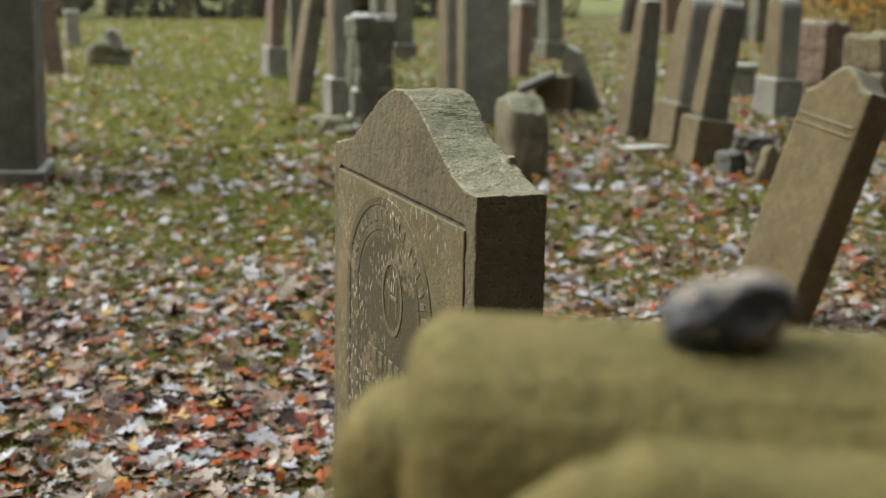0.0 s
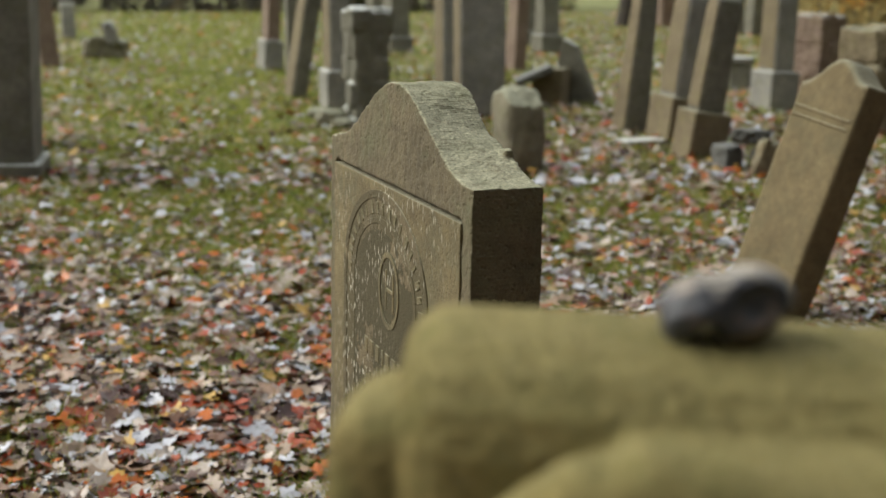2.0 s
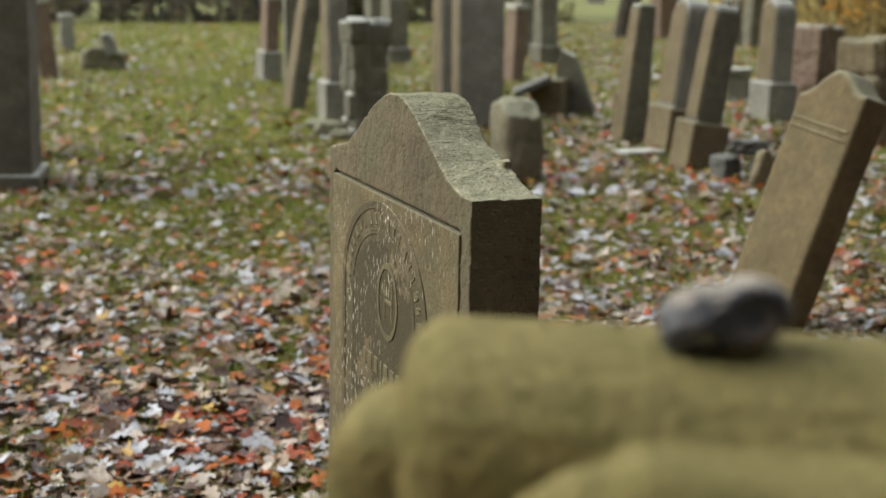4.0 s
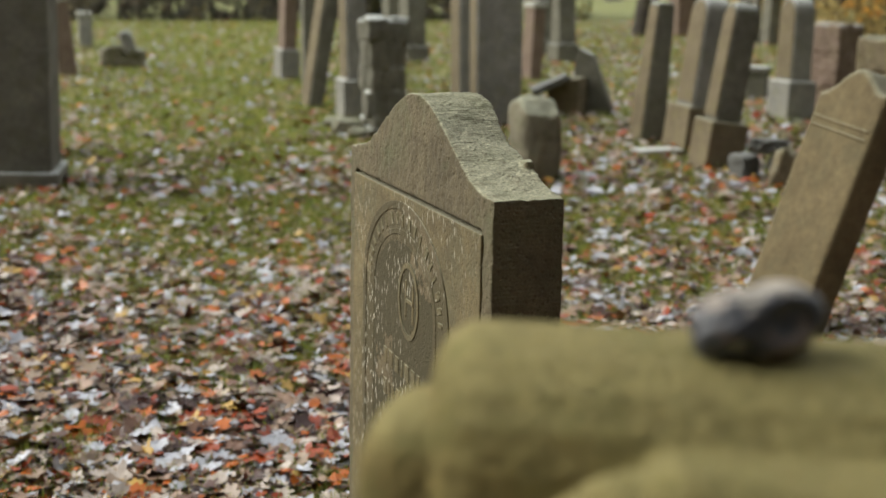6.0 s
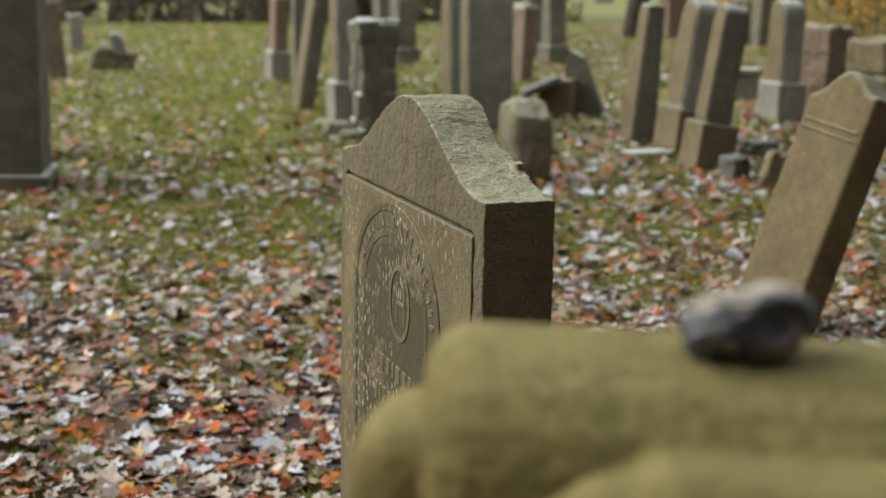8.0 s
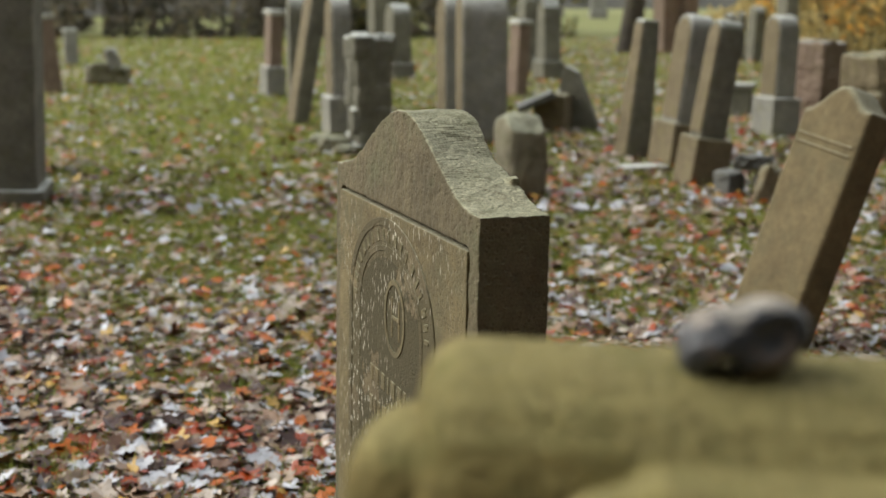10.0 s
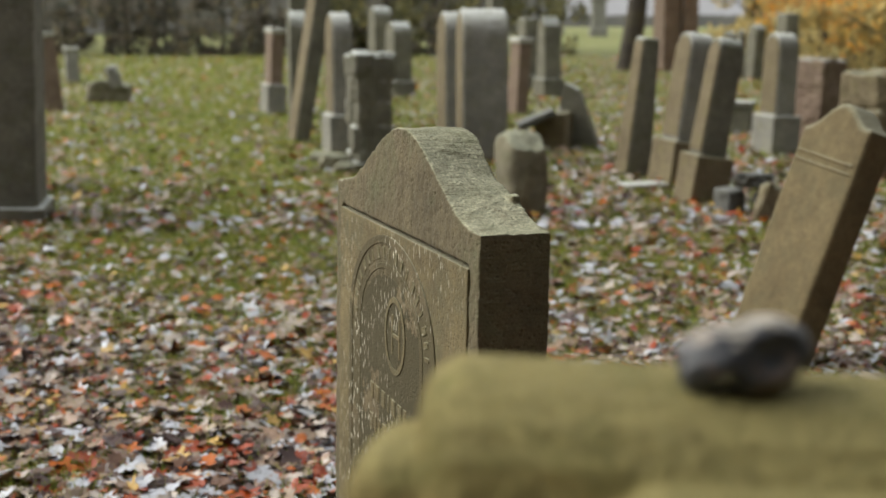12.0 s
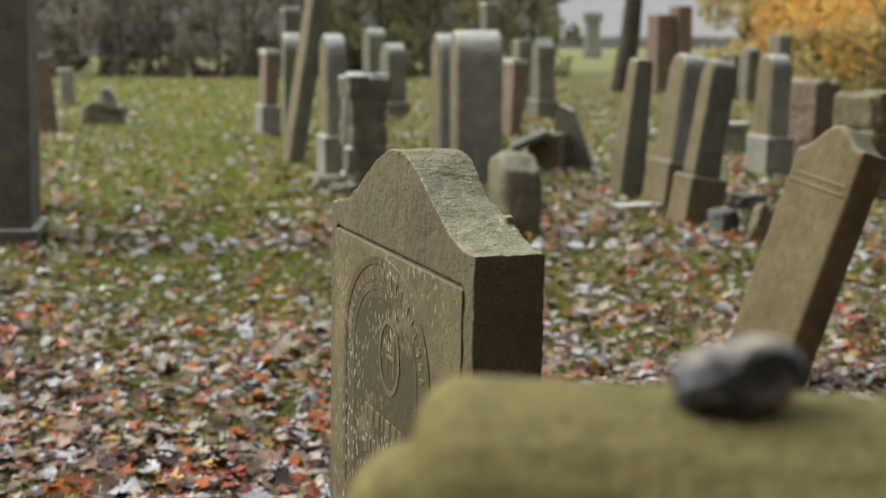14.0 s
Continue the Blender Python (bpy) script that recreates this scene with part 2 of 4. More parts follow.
def array_mesh(name, verts, faces, mat):
    """A mesh from numpy arrays of points and of faces of one size."""
    me = bpy.data.meshes.new(name)
    k = faces.shape[1]
    me.vertices.add(len(verts))
    me.vertices.foreach_set("co", verts.astype(np.float32).ravel())
    me.loops.add(faces.size)
    me.loops.foreach_set("vertex_index", faces.astype(np.int32).ravel())
    me.polygons.add(len(faces))
    me.polygons.foreach_set("loop_start", np.arange(0, faces.size, k, dtype=np.int32))
    me.update(calc_edges=True)
    me.validate()
    me.materials.append(mat)
    return me


def box(x0, x1, y0, y1, z0, z1, bevel=0.01, seg=2):
    bm = bmesh.new()
    bmesh.ops.create_cube(bm, size=1)
    for v in bm.verts:
        v.co = Vector((x0 if v.co.x < 0 else x1, y0 if v.co.y < 0 else y1, z0 if v.co.z < 0 else z1))
    if bevel:
        bmesh.ops.bevel(bm, geom=bm.edges[:], offset=bevel, segments=seg, affect="EDGES", profile=0.6)
    return bm


def slab(profile, y0, y1, bevel=0.008, seg=2):
    """An upright slab: an outline in x and z, thick from y0 to y1."""
    bm = bmesh.new()
    front = [bm.verts.new((x, y0, z)) for x, z in profile]
    back = [bm.verts.new((x, y1, z)) for x, z in profile]
    bm.faces.new(front)
    bm.faces.new(back[::-1])
    k = len(profile)
    for i in range(k):
        bm.faces.new((front[(i + 1) % k], front[i], back[i], back[(i + 1) % k]))
    bmesh.ops.recalc_face_normals(bm, faces=bm.faces[:])
    if bevel:
        sharp = [e for e in bm.edges if len(e.link_faces) == 2 and e.calc_face_angle() > 0.45]
        bmesh.ops.bevel(bm, geom=sharp, offset=bevel, segments=seg, affect="EDGES", profile=0.6)
    return bm


def join(*meshes):
    out = bmesh.new()
    for bm in meshes:
        me = bpy.data.meshes.new("piece")
        bm.to_mesh(me)
        bm.free()
        out.from_mesh(me)
        bpy.data.meshes.remove(me)
    return out


def worn(ob, voxel, amount, size, rounding=2):
    """Melts the pieces of a mesh into one and weathers it."""
    r = ob.modifiers.new("melt", "REMESH")
    r.mode, r.voxel_size, r.use_smooth_shade = "VOXEL", voxel, True
    s = ob.modifiers.new("round", "SMOOTH")
    s.factor, s.iterations = 0.5, rounding
    for k, (a, z) in enumerate(((amount, size), (amount * 0.45, size * 0.25))):
        tex = bpy.data.textures.new("weathering", "CLOUDS")
        tex.noise_scale, tex.noise_depth = z, 3
        d = ob.modifiers.new("weather", "DISPLACE")
        d.texture, d.strength, d.mid_level, d.texture_coords = tex, a, 0.5, "LOCAL"
    return ob


def arch_profile(w, h, kind="arch", rise=None):
    """The outline of a gravestone: arch, flat, point, ogee (with shoulders) or obelisk."""
    a = w / 2
    pts = [(-a, 0.0)]
    if kind == "arch":
        r = rise or a
        pts += [(-a * math.cos(t), h - r + r * math.sin(t)) for t in np.linspace(0, math.pi, 17)]
    elif kind == "flat":
        pts += [(-a, h), (a, h)]
    elif kind == "point":
        pts += [(-a, h - (rise or 0.15)), (0, h), (a, h - (rise or 0.15))]
    elif kind == "ogee":
        r = rise or 0.14
        s = a * 0.06
        pts += [(-a, h - r), (-a + s, h - r)]
        pts += [(x, h - r + r * 0.5 * (1 + math.cos(math.pi * x / (a - s)))) for x in np.linspace(-a + s, a - s, 25)][1:-1]
        pts += [(a - s, h - r), (a, h - r)]
    elif kind == "obelisk":
        pts += [(-a * 0.7, h - a * 0.8), (0, h), (a * 0.7, h - a * 0.8)]
    pts.append((a, 0.0))
    return pts


# ---- ground ----
def build_ground():
    radii = np.concatenate([[0.0], np.geomspace(0.6, 3000, 110)])
    seg = 160
    ang = np.linspace(0, 2 * math.pi, seg, endpoint=False)
    verts = [(0, 0, 0)]
    for r in radii[1:]:
        for a in ang:
            x, y = r * math.sin(a), r * math.cos(a)
            z = 0.05 * (noise.noise((x * 0.5, y * 0.5, 3)) * min(1, r / 6)) if r < 60 else 0.0
            verts.append((x, y, z * max(0, 1 - r / 60)))
    bm = bmesh.new()
    vs = [bm.verts.new(v) for v in verts]
    for j in range(seg):
        bm.faces.new((vs[0], vs[1 + (j + 1) % seg], vs[1 + j]))
    for i in range(len(radii) - 2):
        for j in range(seg):
            a, b = 1 + i * seg + j, 1 + i * seg + (j + 1) % seg
            bm.faces.new((vs[a], vs[b], vs[b + seg], vs[a + seg]))
    bmesh.ops.recalc_face_normals(bm, faces=bm.faces[:])
    ob = part("ground", bm, M_GROUND, smooth=True)
    return tagged(ob, "grassy cemetery ground strewn with wet autumn leaves", "ground", kind="structure")


ground = build_ground()


# ---- the stone close to the camera, and the pebble on it ----
def build_near_stone():
    t = thing("gravestone", pose(0, 0, 0), "thick yellow-olive sandstone gravestone with rounded mossy top and carved scroll", "gravestone")
    # cross-section: flat at the back, falling away in a broad curve towards the front
    section = [(0.822, 0.86), (0.822, 1.190), (0.812, 1.205), (0.795, 1.208), (0.763, 1.207), (0.736, 1.202), (0.711, 1.191), (0.693, 1.175), (0.682, 1.154), (0.678, 1.130), (0.678, 0.86)]
    body = bmesh.new()
    left = [body.verts.new((-0.030 + 0.10 * (0.80 - y), y, z)) for y, z in section]
    right = [body.verts.new((0.64, y, z)) for y, z in section]
    ends = (body.faces.new(left), body.faces.new(right[::-1]))
    for i in range(len(section)):
        j = (i + 1) % len(section)
        body.faces.new((left[j], left[i], right[i], right[j]))
    bmesh.ops.recalc_face_normals(body, faces=body.faces[:])
    bmesh.ops.bevel(body, geom=list({e for f in ends for e in f.edges}), offset=0.032, segments=6, affect="EDGES", profile=0.5)
    shoulder = box(-0.064, 0.12, 0.695, 0.812, 0.86, 1.172, 0.048, 7)
    rolls = []
    path = [(0.038, 1.05), (0.046, 1.088), (0.064, 1.118), (0.090, 1.139), (0.118, 1.146), (0.15, 1.142), (0.19, 1.135), (0.24, 1.131), (0.30, 1.134), (0.36, 1.14), (0.42, 1.135), (0.46, 1.11), (0.48, 1.07)]
    for (xa, za), (xb, zb) in zip(path, path[1:]):
        for k in range(4):
            f = k / 4
            s = bmesh.new()
            bmesh.ops.create_icosphere(s, subdivisions=3, radius=0.034, matrix=Matrix.Translation((xa + (xb - xa) * f, 0.643, za + (zb - za) * f)))
            rolls.append(s)
    fill = box(0.092, 0.49, 0.632, 0.76, 0.9, 1.172, 0.030, 5)
    whole = join(body, shoulder, fill, *rolls)
    whole.transform(Matrix.Translation((0, 0.73, 1.2)) @ pose(0, 0, 0, 0, 1.2, -8) @ Matrix.Translation((0, -0.73, -1.2)))
    top = part("carved_top", whole, M_NEAR, t, smooth=True)
    worn(top, 0.0026, 0.0024, 0.010, 3)
    part("shaft", box(-0.05, 0.66, 0.66, 0.80, -0.05, 0.92, 0.02, 3), M_NEAR, t).matrix_basis = Matrix.Translation((0, 0.73, 0)) @ pose(0, 0, 0, 0, 0, -8) @ Matrix.Translation((0, -0.73, 0))


def build_pebble():
    bm = bmesh.new()
    bmesh.ops.create_icosphere(bm, subdivisions=6, radius=1)
    for v in bm.verts:
        p = v.co.copy()
        q = Vector((p.x * 0.0370, p.y * 0.026, p.z * 0.0228))
        q.z += 0.0045 * (p.x - 0.1) - 0.0030 * math.exp(-((p.x + 0.10) / 0.25) ** 2) * max(0, p.z)     # saddle on top
        q.z += 0.0135 * math.exp(-((p.x + 0.30) / 0.22) ** 2) * max(0, -p.z)                            # hollow underneath
        d = (p - Vector((0.42, -0.85, 0.12))).length
        q.y += 0.0095 * math.exp(-(d / 0.46) ** 3)                                                     # broken hollow facet
        q *= 1 + 0.07 * noise.noise(p * 1.6 + Vector((4, 1, 7))) + 0.05 * noise.noise(p * 4.1)
        v.co = q
    low = min(v.co.z for v in bm.verts)
    for v in bm.verts:
        v.co.z -= low
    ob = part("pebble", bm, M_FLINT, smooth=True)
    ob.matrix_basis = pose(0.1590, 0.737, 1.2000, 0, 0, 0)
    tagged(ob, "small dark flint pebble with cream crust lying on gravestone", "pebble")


build_near_stone()
build_pebble()


# ---- the gravestone with the carved panel ----
def build_main_grave():
    t = thing("gravestone", pose(-0.0994 + 0.061 * 0.945, 2.5191 + 0.061 * 0.326, 0, -1.1, 0, -71) @ pose(0, -0.015, 0),
              "tall brown sandstone gravestone with curved top and carved arched panel", "gravestone", "upright gravestones")
    a, e = 0.428, -0.468

    def crest(x):
        u = min(1, abs(x - 0.006) / (0.425 if x < 0.006 else 0.40))
        return 1.073 + 0.137 * 0.5 * (1 + math.cos(math.pi * u))

    def worn_crest(x):
        return crest(x) - 0.027 * math.exp(-((x - 0.165) / 0.055) ** 2) + 0.007 * math.exp(-((x - 0.33) / 0.05) ** 2)

    def upper(foot, y0, y1):
        """The slab's curved head: its back edge is more worn than the front."""
        xs = [e, e + 0.04, -0.415, *np.linspace(-0.405, 0.40, 47), a]
        bm = bmesh.new()
        front = [bm.verts.new((x, y0, crest(x) - (0.008 if x <= e + 0.04 else 0))) for x in xs]
        back = [bm.verts.new((x, y1, worn_crest(x) - (0.008 if x <= e + 0.04 else 0))) for x in xs]
        f0, f1, b0, b1 = (bm.verts.new(c) for c in ((e, y0, foot), (a, y0, foot), (e, y1, foot), (a, y1, foot)))
        bm.faces.new([f0, f1] + front[::-1])
        bm.faces.new([b1, b0] + back)
        for i in range(len(xs) - 1):
            bm.faces.new((front[i], front[i + 1], back[i + 1], back[i]))
        bm.faces.new((f0, front[0], back[0], b0))
        bm.faces.new((f1, b1, back[-1], front[-1]))
        bm.faces.new((f0, b0, b1, f1))
        bmesh.ops.recalc_face_normals(bm, faces=bm.faces[:])
        return bm

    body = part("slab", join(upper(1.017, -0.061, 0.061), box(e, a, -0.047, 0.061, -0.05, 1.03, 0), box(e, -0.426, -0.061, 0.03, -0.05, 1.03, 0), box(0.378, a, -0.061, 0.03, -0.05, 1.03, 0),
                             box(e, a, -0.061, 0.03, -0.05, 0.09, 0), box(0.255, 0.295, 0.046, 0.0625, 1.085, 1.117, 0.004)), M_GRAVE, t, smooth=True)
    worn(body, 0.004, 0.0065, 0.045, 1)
    panel = part("inscription_panel", box(-0.424, 0.384, -0.070, -0.05, 0.10, 1.011, 0.003, 2), M_PANEL, t, "paler panel with flaking surface and white lichen specks")

    panel.matrix_basis = pose(0, 0.0055, 0)

    def band(cx, z0, r_out, r_in, height, deep, name):
        pts_o = [(cx + r_out * math.cos(q), z0 + r_out * height * math.sin(q)) for q in np.linspace(0, math.pi, 33)]
        pts_i = [(cx + r_in * math.cos(q), z0 + r_in * height * math.sin(q)) for q in np.linspace(math.pi, 0, 33)]
        ring = pts_o + [(cx - r_out, 0.2)] + [(cx - r_in, 0.2)] + pts_i + [(cx + r_in, 0.2), (cx + r_out, 0.2)]
        return part(name, slab(ring, -0.0707 - deep, -0.066, 0.001, 1), M_CARVE, panel)

    field = [(-0.05 + 0.262 * math.cos(q), 0.80 + 0.262 * 0.70 * math.sin(q)) for q in np.linspace(0, math.pi, 33)] + [(-0.312, 0.2), (0.212, 0.2)]
    part("arched_field", slab(field, -0.0707, -0.066, 0), M_CARVE, panel, "weathered band of lettering inside the arch")
    middle = [(-0.05 + 0.2 * math.cos(q), 0.79 + 0.2 * 0.66 * math.sin(q)) for q in np.linspace(0, math.pi, 33)] + [(-0.25, 0.2), (0.15, 0.2)]
    part("inner_field", slab(middle, -0.0712, -0.066, 0), M_FLAKE, panel, "dark smooth skin of the stone, flaking away in patches")
    band(-0.05, 0.80, 0.285, 0.262, 0.70, 0.0016, "outer_arch")
    band(-0.05, 0.80, 0.215, 0.198, 0.68, 0.0014, "inner_arch")
    ring = bmesh.new()
    oval = [(-0.005 + 0.066 * math.cos(q), 0.815 + 0.075 * math.sin(q)) for q in np.linspace(0, 2 * math.pi, 40, endpoint=False)]
    inner = [(-0.005 + 0.056 * math.cos(q), 0.815 + 0.064 * math.sin(q)) for q in np.linspace(0, 2 * math.pi, 40, endpoint=False)]
    for k in range(40):
        j = (k + 1) % 40
        c = [ring.verts.new((x, y, z)) for (x, z), y in ((oval[k], -0.069), (oval[j], -0.069), (oval[j], -0.0730), (oval[k], -0.0730), (inner[k], -0.0730), (inner[j], -0.0730), (inner[j], -0.069), (inner[k], -0.069))]
        ring.faces.new((c[0], c[1], c[2], c[3]))
        ring.faces.new((c[3], c[2], c[5], c[4]))
        ring.faces.new((c[4], c[5], c[6], c[7]))
    bmesh.ops.remove_doubles(ring, verts=ring.verts[:], dist=0.0002)
    part("oval_medallion", ring, M_PANEL, panel)
    rng = random.Random(5)
    for row in range(5):
        x = -0.17
        while x < 0.07:
            w = rng.uniform(0.012, 0.03)
            part("letter_bar", box(x, x + w, -0.0727, -0.067, 0.655 - 0.065 * row, 0.690 - 0.065 * row, 0.002, 1), M_PANEL, panel)
            x += w + rng.uniform(0.008, 0.016)
    for k in range(19):
        q = math.pi * (k + 0.5) / 19
        b = box(-0.005, 0.005 + 0.004 * (k % 3), -0.0723, -0.067, -0.012, 0.013, 0.0015, 1)
        o = part("letter_bar", b, M_PANEL, panel)
        o.matrix_basis = Matrix.Translation((-0.05 + 0.238 * math.cos(q), 0, 0.80 + 0.238 * 0.69 * math.sin(q))) @ Matrix.Rotation(math.pi / 2 - q, 4, "Y")
    for x in (-0.028, 0.018):
        part("carved_stroke", box(x, x + 0.010, -0.0727, -0.067, 0.775, 0.855, 0.002, 1), M_PANEL, panel)
    part("carved_stroke", box(-0.028, 0.028, -0.0727, -0.067, 0.81, 0.82, 0.002, 1), M_PANEL, panel)


build_main_grave()


# ---- the other gravestones ----
ROW = "upright gravestones"


def gravestone(x, y, w, t, h, label, mat, kind="arch", turn=-71, lean=0, tip=0, rise=None, base=0, base_mat=None, band=False, rough=0.006, group=ROW, face=None, cap=False, taper=0.0, skew=0.0):
    """A gravestone whose near end stands at x, y: slab, and a plinth of that height if any."""
    q = radians(turn)
    cx, cy = x - math.cos(q) * w / 2, y - math.sin(q) * w / 2
    ob = thing("gravestone", pose(cx, cy, 0) @ pose(0, 0, 0, 0, lean, 0) @ pose(0, 0, 0, tip, 0, turn), label, "gravestone", group)
    if base:
        part("plinth", box(-w / 2 - 0.05, w / 2 + 0.05, -t / 2 - 0.05, t / 2 + 0.05, -0.06, base, 0.02, 3), base_mat or mat, ob)
    prof = [(px, pz + base * 0.98 if pz else (base - 0.02 if base else -0.06)) for px, pz in arch_profile(w, h - base, kind, rise)]
    prof = [(px, pz + (skew * px if pz > h * 0.5 else 0)) for px, pz in prof]

    def narrowed(bm):
        for v in bm.verts:
            f = 1 - taper * max(0, (v.co.z - base) / (h - base))
            v.co.x, v.co.y = v.co.x * f, v.co.y * f
        return bm

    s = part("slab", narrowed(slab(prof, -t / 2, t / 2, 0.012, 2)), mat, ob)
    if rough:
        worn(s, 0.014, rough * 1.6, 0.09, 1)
    if cap:
        part("cap", box(-w / 2 - 0.02, w / 2 + 0.02, -t / 2 - 0.02, t / 2 + 0.02, h - 0.03, h + 0.05, 0.018, 3), M_CAP, ob, "cap stone, pale from lichen and painted sky reflection")
    # tan front plate: its own tone plus the left light put into the colour
    if face:
        inner = [(px * 0.9, pz + (base + 0.03 if pz else base + 0.03)) for px, pz in arch_profile(w, h - base - 0.07, kind, rise)]
        part("lit_tan_front", narrowed(slab(inner, -t / 2 - 0.009, -t / 2 + 0.015, 0.004, 1)), face, ob, "paler tan front plate with the front light in its colour")
    if band:
        for z in (0.0, 0.035):
            part("moulding", box(-w * 0.44, w * 0.44, -t / 2 - 0.006, -t / 2 + 0.006, h - 0.235 - z, h - 0.222 - z, 0.003, 1), mat, ob)
    return ob


# leaning stone
lean = gravestone(1.335, 5.20, 0.43, 0.13, 1.13, "leaning tan sandstone gravestone with curved top and worn inscription", M_BROWN, "ogee", lean=18, rise=0.10, band=True, rough=0.003, skew=0.13)
rng = random.Random(9)
for row in range(7):
    x = -0.15
    while x < 0.13:
        w = rng.uniform(0.02, 0.06)
        part("letter_bar", box(x, x + w, -0.0615, -0.055, 0.78 - 0.085 * row, 0.803 - 0.085 * row, 0.002, 1), M_BROWN, lean)
        x += w + rng.uniform(0.012, 0.03)

# dark stone beside the path, and what stands behind it
gravestone(-3.07, 9.35, 0.62, 0.42, 1.95, "tall dark weathered gravestone on a low plinth", M_DARK, "flat", base=0.14, turn=-80, lean=1.5)
gravestone(-3.36, 11.0, 0.5, 0.16, 1.73, "thin pale gravestone with arched top", M_CAP, "arch")
gravestone(-6.30, 21.9, 0.55, 0.28, 1.20, "dark red gravestone with pale top, leaning", M_RED, "flat", lean=-5, cap=True)
gravestone(-8.75, 32.0, 0.5, 0.30, 0.78, "small grey gravestone in the grass", M_GREY, "flat", cap=True)

# row along the path
gravestone(-2.70, 21.4, 0.5, 0.20, 1.27, "reddish gravestone with pale top", M_RED, "flat", lean=3, base=0.45, base_mat=M_GREY, cap=True)
gravestone(-1.94, 17.8, 0.6, 0.22, 1.55, "dark arched gravestone with pale top", M_DARK, "arch", turn=-80)
gravestone(-2.18, 20.0, 0.5, 0.22, 1.88, "tall dark gravestone with pale cap", M_DARK, "flat", turn=-80, cap=True)
gravestone(-1.72, 16.0, 0.42, 0.18, 2.5, "tall grey gravestone with tan front, leaning slightly", M_DARK, "flat", lean=9.5, face=M_TAN)
gravestone(-1.13, 14.7, 0.5, 0.21, 1.52, "arched grey gravestone with tan front on a plinth", M_GREY, "arch", turn=-76, base=0.42, face=M_TAN)
gravestone(-1.78, 38.0, 0.7, 0.5, 1.83, "dim gravestone far back in the rows", M_DARK, "arch")
gravestone(-0.85, 26.0, 0.6, 0.36, 1.42, "dim grey arched gravestone on a plinth", M_DARK, "arch", base=0.3)

# middle pair and those behind
gravestone(0.08, 16.6, 0.55, 0.22, 1.53, "grey arched gravestone with tan front", M_GREY, "arch", turn=-78, face=M_TAN)
gravestone(0.37, 13.6, 0.60, 0.45, 1.54, "thick grey gravestone with rounded top", M_GREY, "arch", turn=-84, face=M_TAN)
gravestone(1.11, 20.7, 0.4, 0.19, 1.13, "reddish gravestone with pale top", M_RED, "flat", lean=3, cap=True)
gravestone(1.99, 26.0, 0.45, 0.34, 1.53, "dark grey obelisk gravestone on a plinth", M_DARK, "obelisk", base=0.35)
gravestone(1.78, 29.0, 0.45, 0.34, 1.49, "dark grey gravestone beside the obelisk", M_DARK, "flat", base=0.3)
gravestone(1.19, 33.0, 0.45, 0.30, 2.35, "tall dark pillar gravestone with pale top", M_DARK, "flat", cap=True)

# row of three leaning stones, side shade and front light put into their colours
gravestone(1.75, 12.5, 0.28, 0.25, 1.27, "dark tapering pillar gravestone with tan front, leaning", M_DARK, "flat", lean=5.5, taper=0.35, face=M_TAN)
gravestone(2.07, 11.9, 0.32, 0.26, 1.33, "arched grey gravestone with tan front on a plinth, leaning", M_GREY, "arch", lean=7, taper=0.1, base=0.38, base_mat=M_TAN, face=M_TAN)
gravestone(2.03, 10.7, 0.20, 0.23, 1.30, "arched dark gravestone with tan front on a plinth, leaning", M_DARK, "arch", lean=8.6, taper=0.1, base=0.37, base_mat=M_TAN, face=M_TAN)

# behind them
gravestone(3.58, 14.6, 0.32, 0.24, 1.30, "grey arched gravestone on a square plinth", M_GREY, "arch", lean=2, base=0.42, face=M_TAN)
gravestone(7.13, 34.5, 0.4, 0.15, 1.20, "dark narrow gravestone with rounded top", M_DARK, "arch")
gravestone(7.45, 34.8, 0.3, 0.12, 1.22, "dark narrow gravestone with rounded top", M_DARK, "arch")
gravestone(7.55, 33.6, 0.4, 0.28, 1.35, "dark narrow gravestone with rounded top", M_DARK, "arch", lean=3)
gravestone(7.10, 28.5, 0.4, 0.30, 1.58, "dark narrow gravestone with flat top", M_DARK, "flat")
gravestone(6.56, 40.4, 0.7, 0.55, 2.25, "red pillar monument among the far graves", M_RED, "flat")
gravestone(7.11, 40.4, 0.6, 0.45, 2.5, "red-brown pillar monument among the far graves", M_RED, "flat")
far = thing("monument", pose(14.9, 137.0, 0), "distant grey pillar monument with a wider cap", "monument")
part("plinth", box(-0.85, 0.85, -0.8, 0.8, -0.1, 0.9, 0.08), M_GREY, far)
part("shaft", box(-0.68, 0.68, -0.65, 0.65, 0.88, 3.6, 0.08), M_GREY, far)
part("cap", box(-0.92, 0.92, -0.9, 0.9, 3.58, 4.5, 0.12), M_GREY, far)


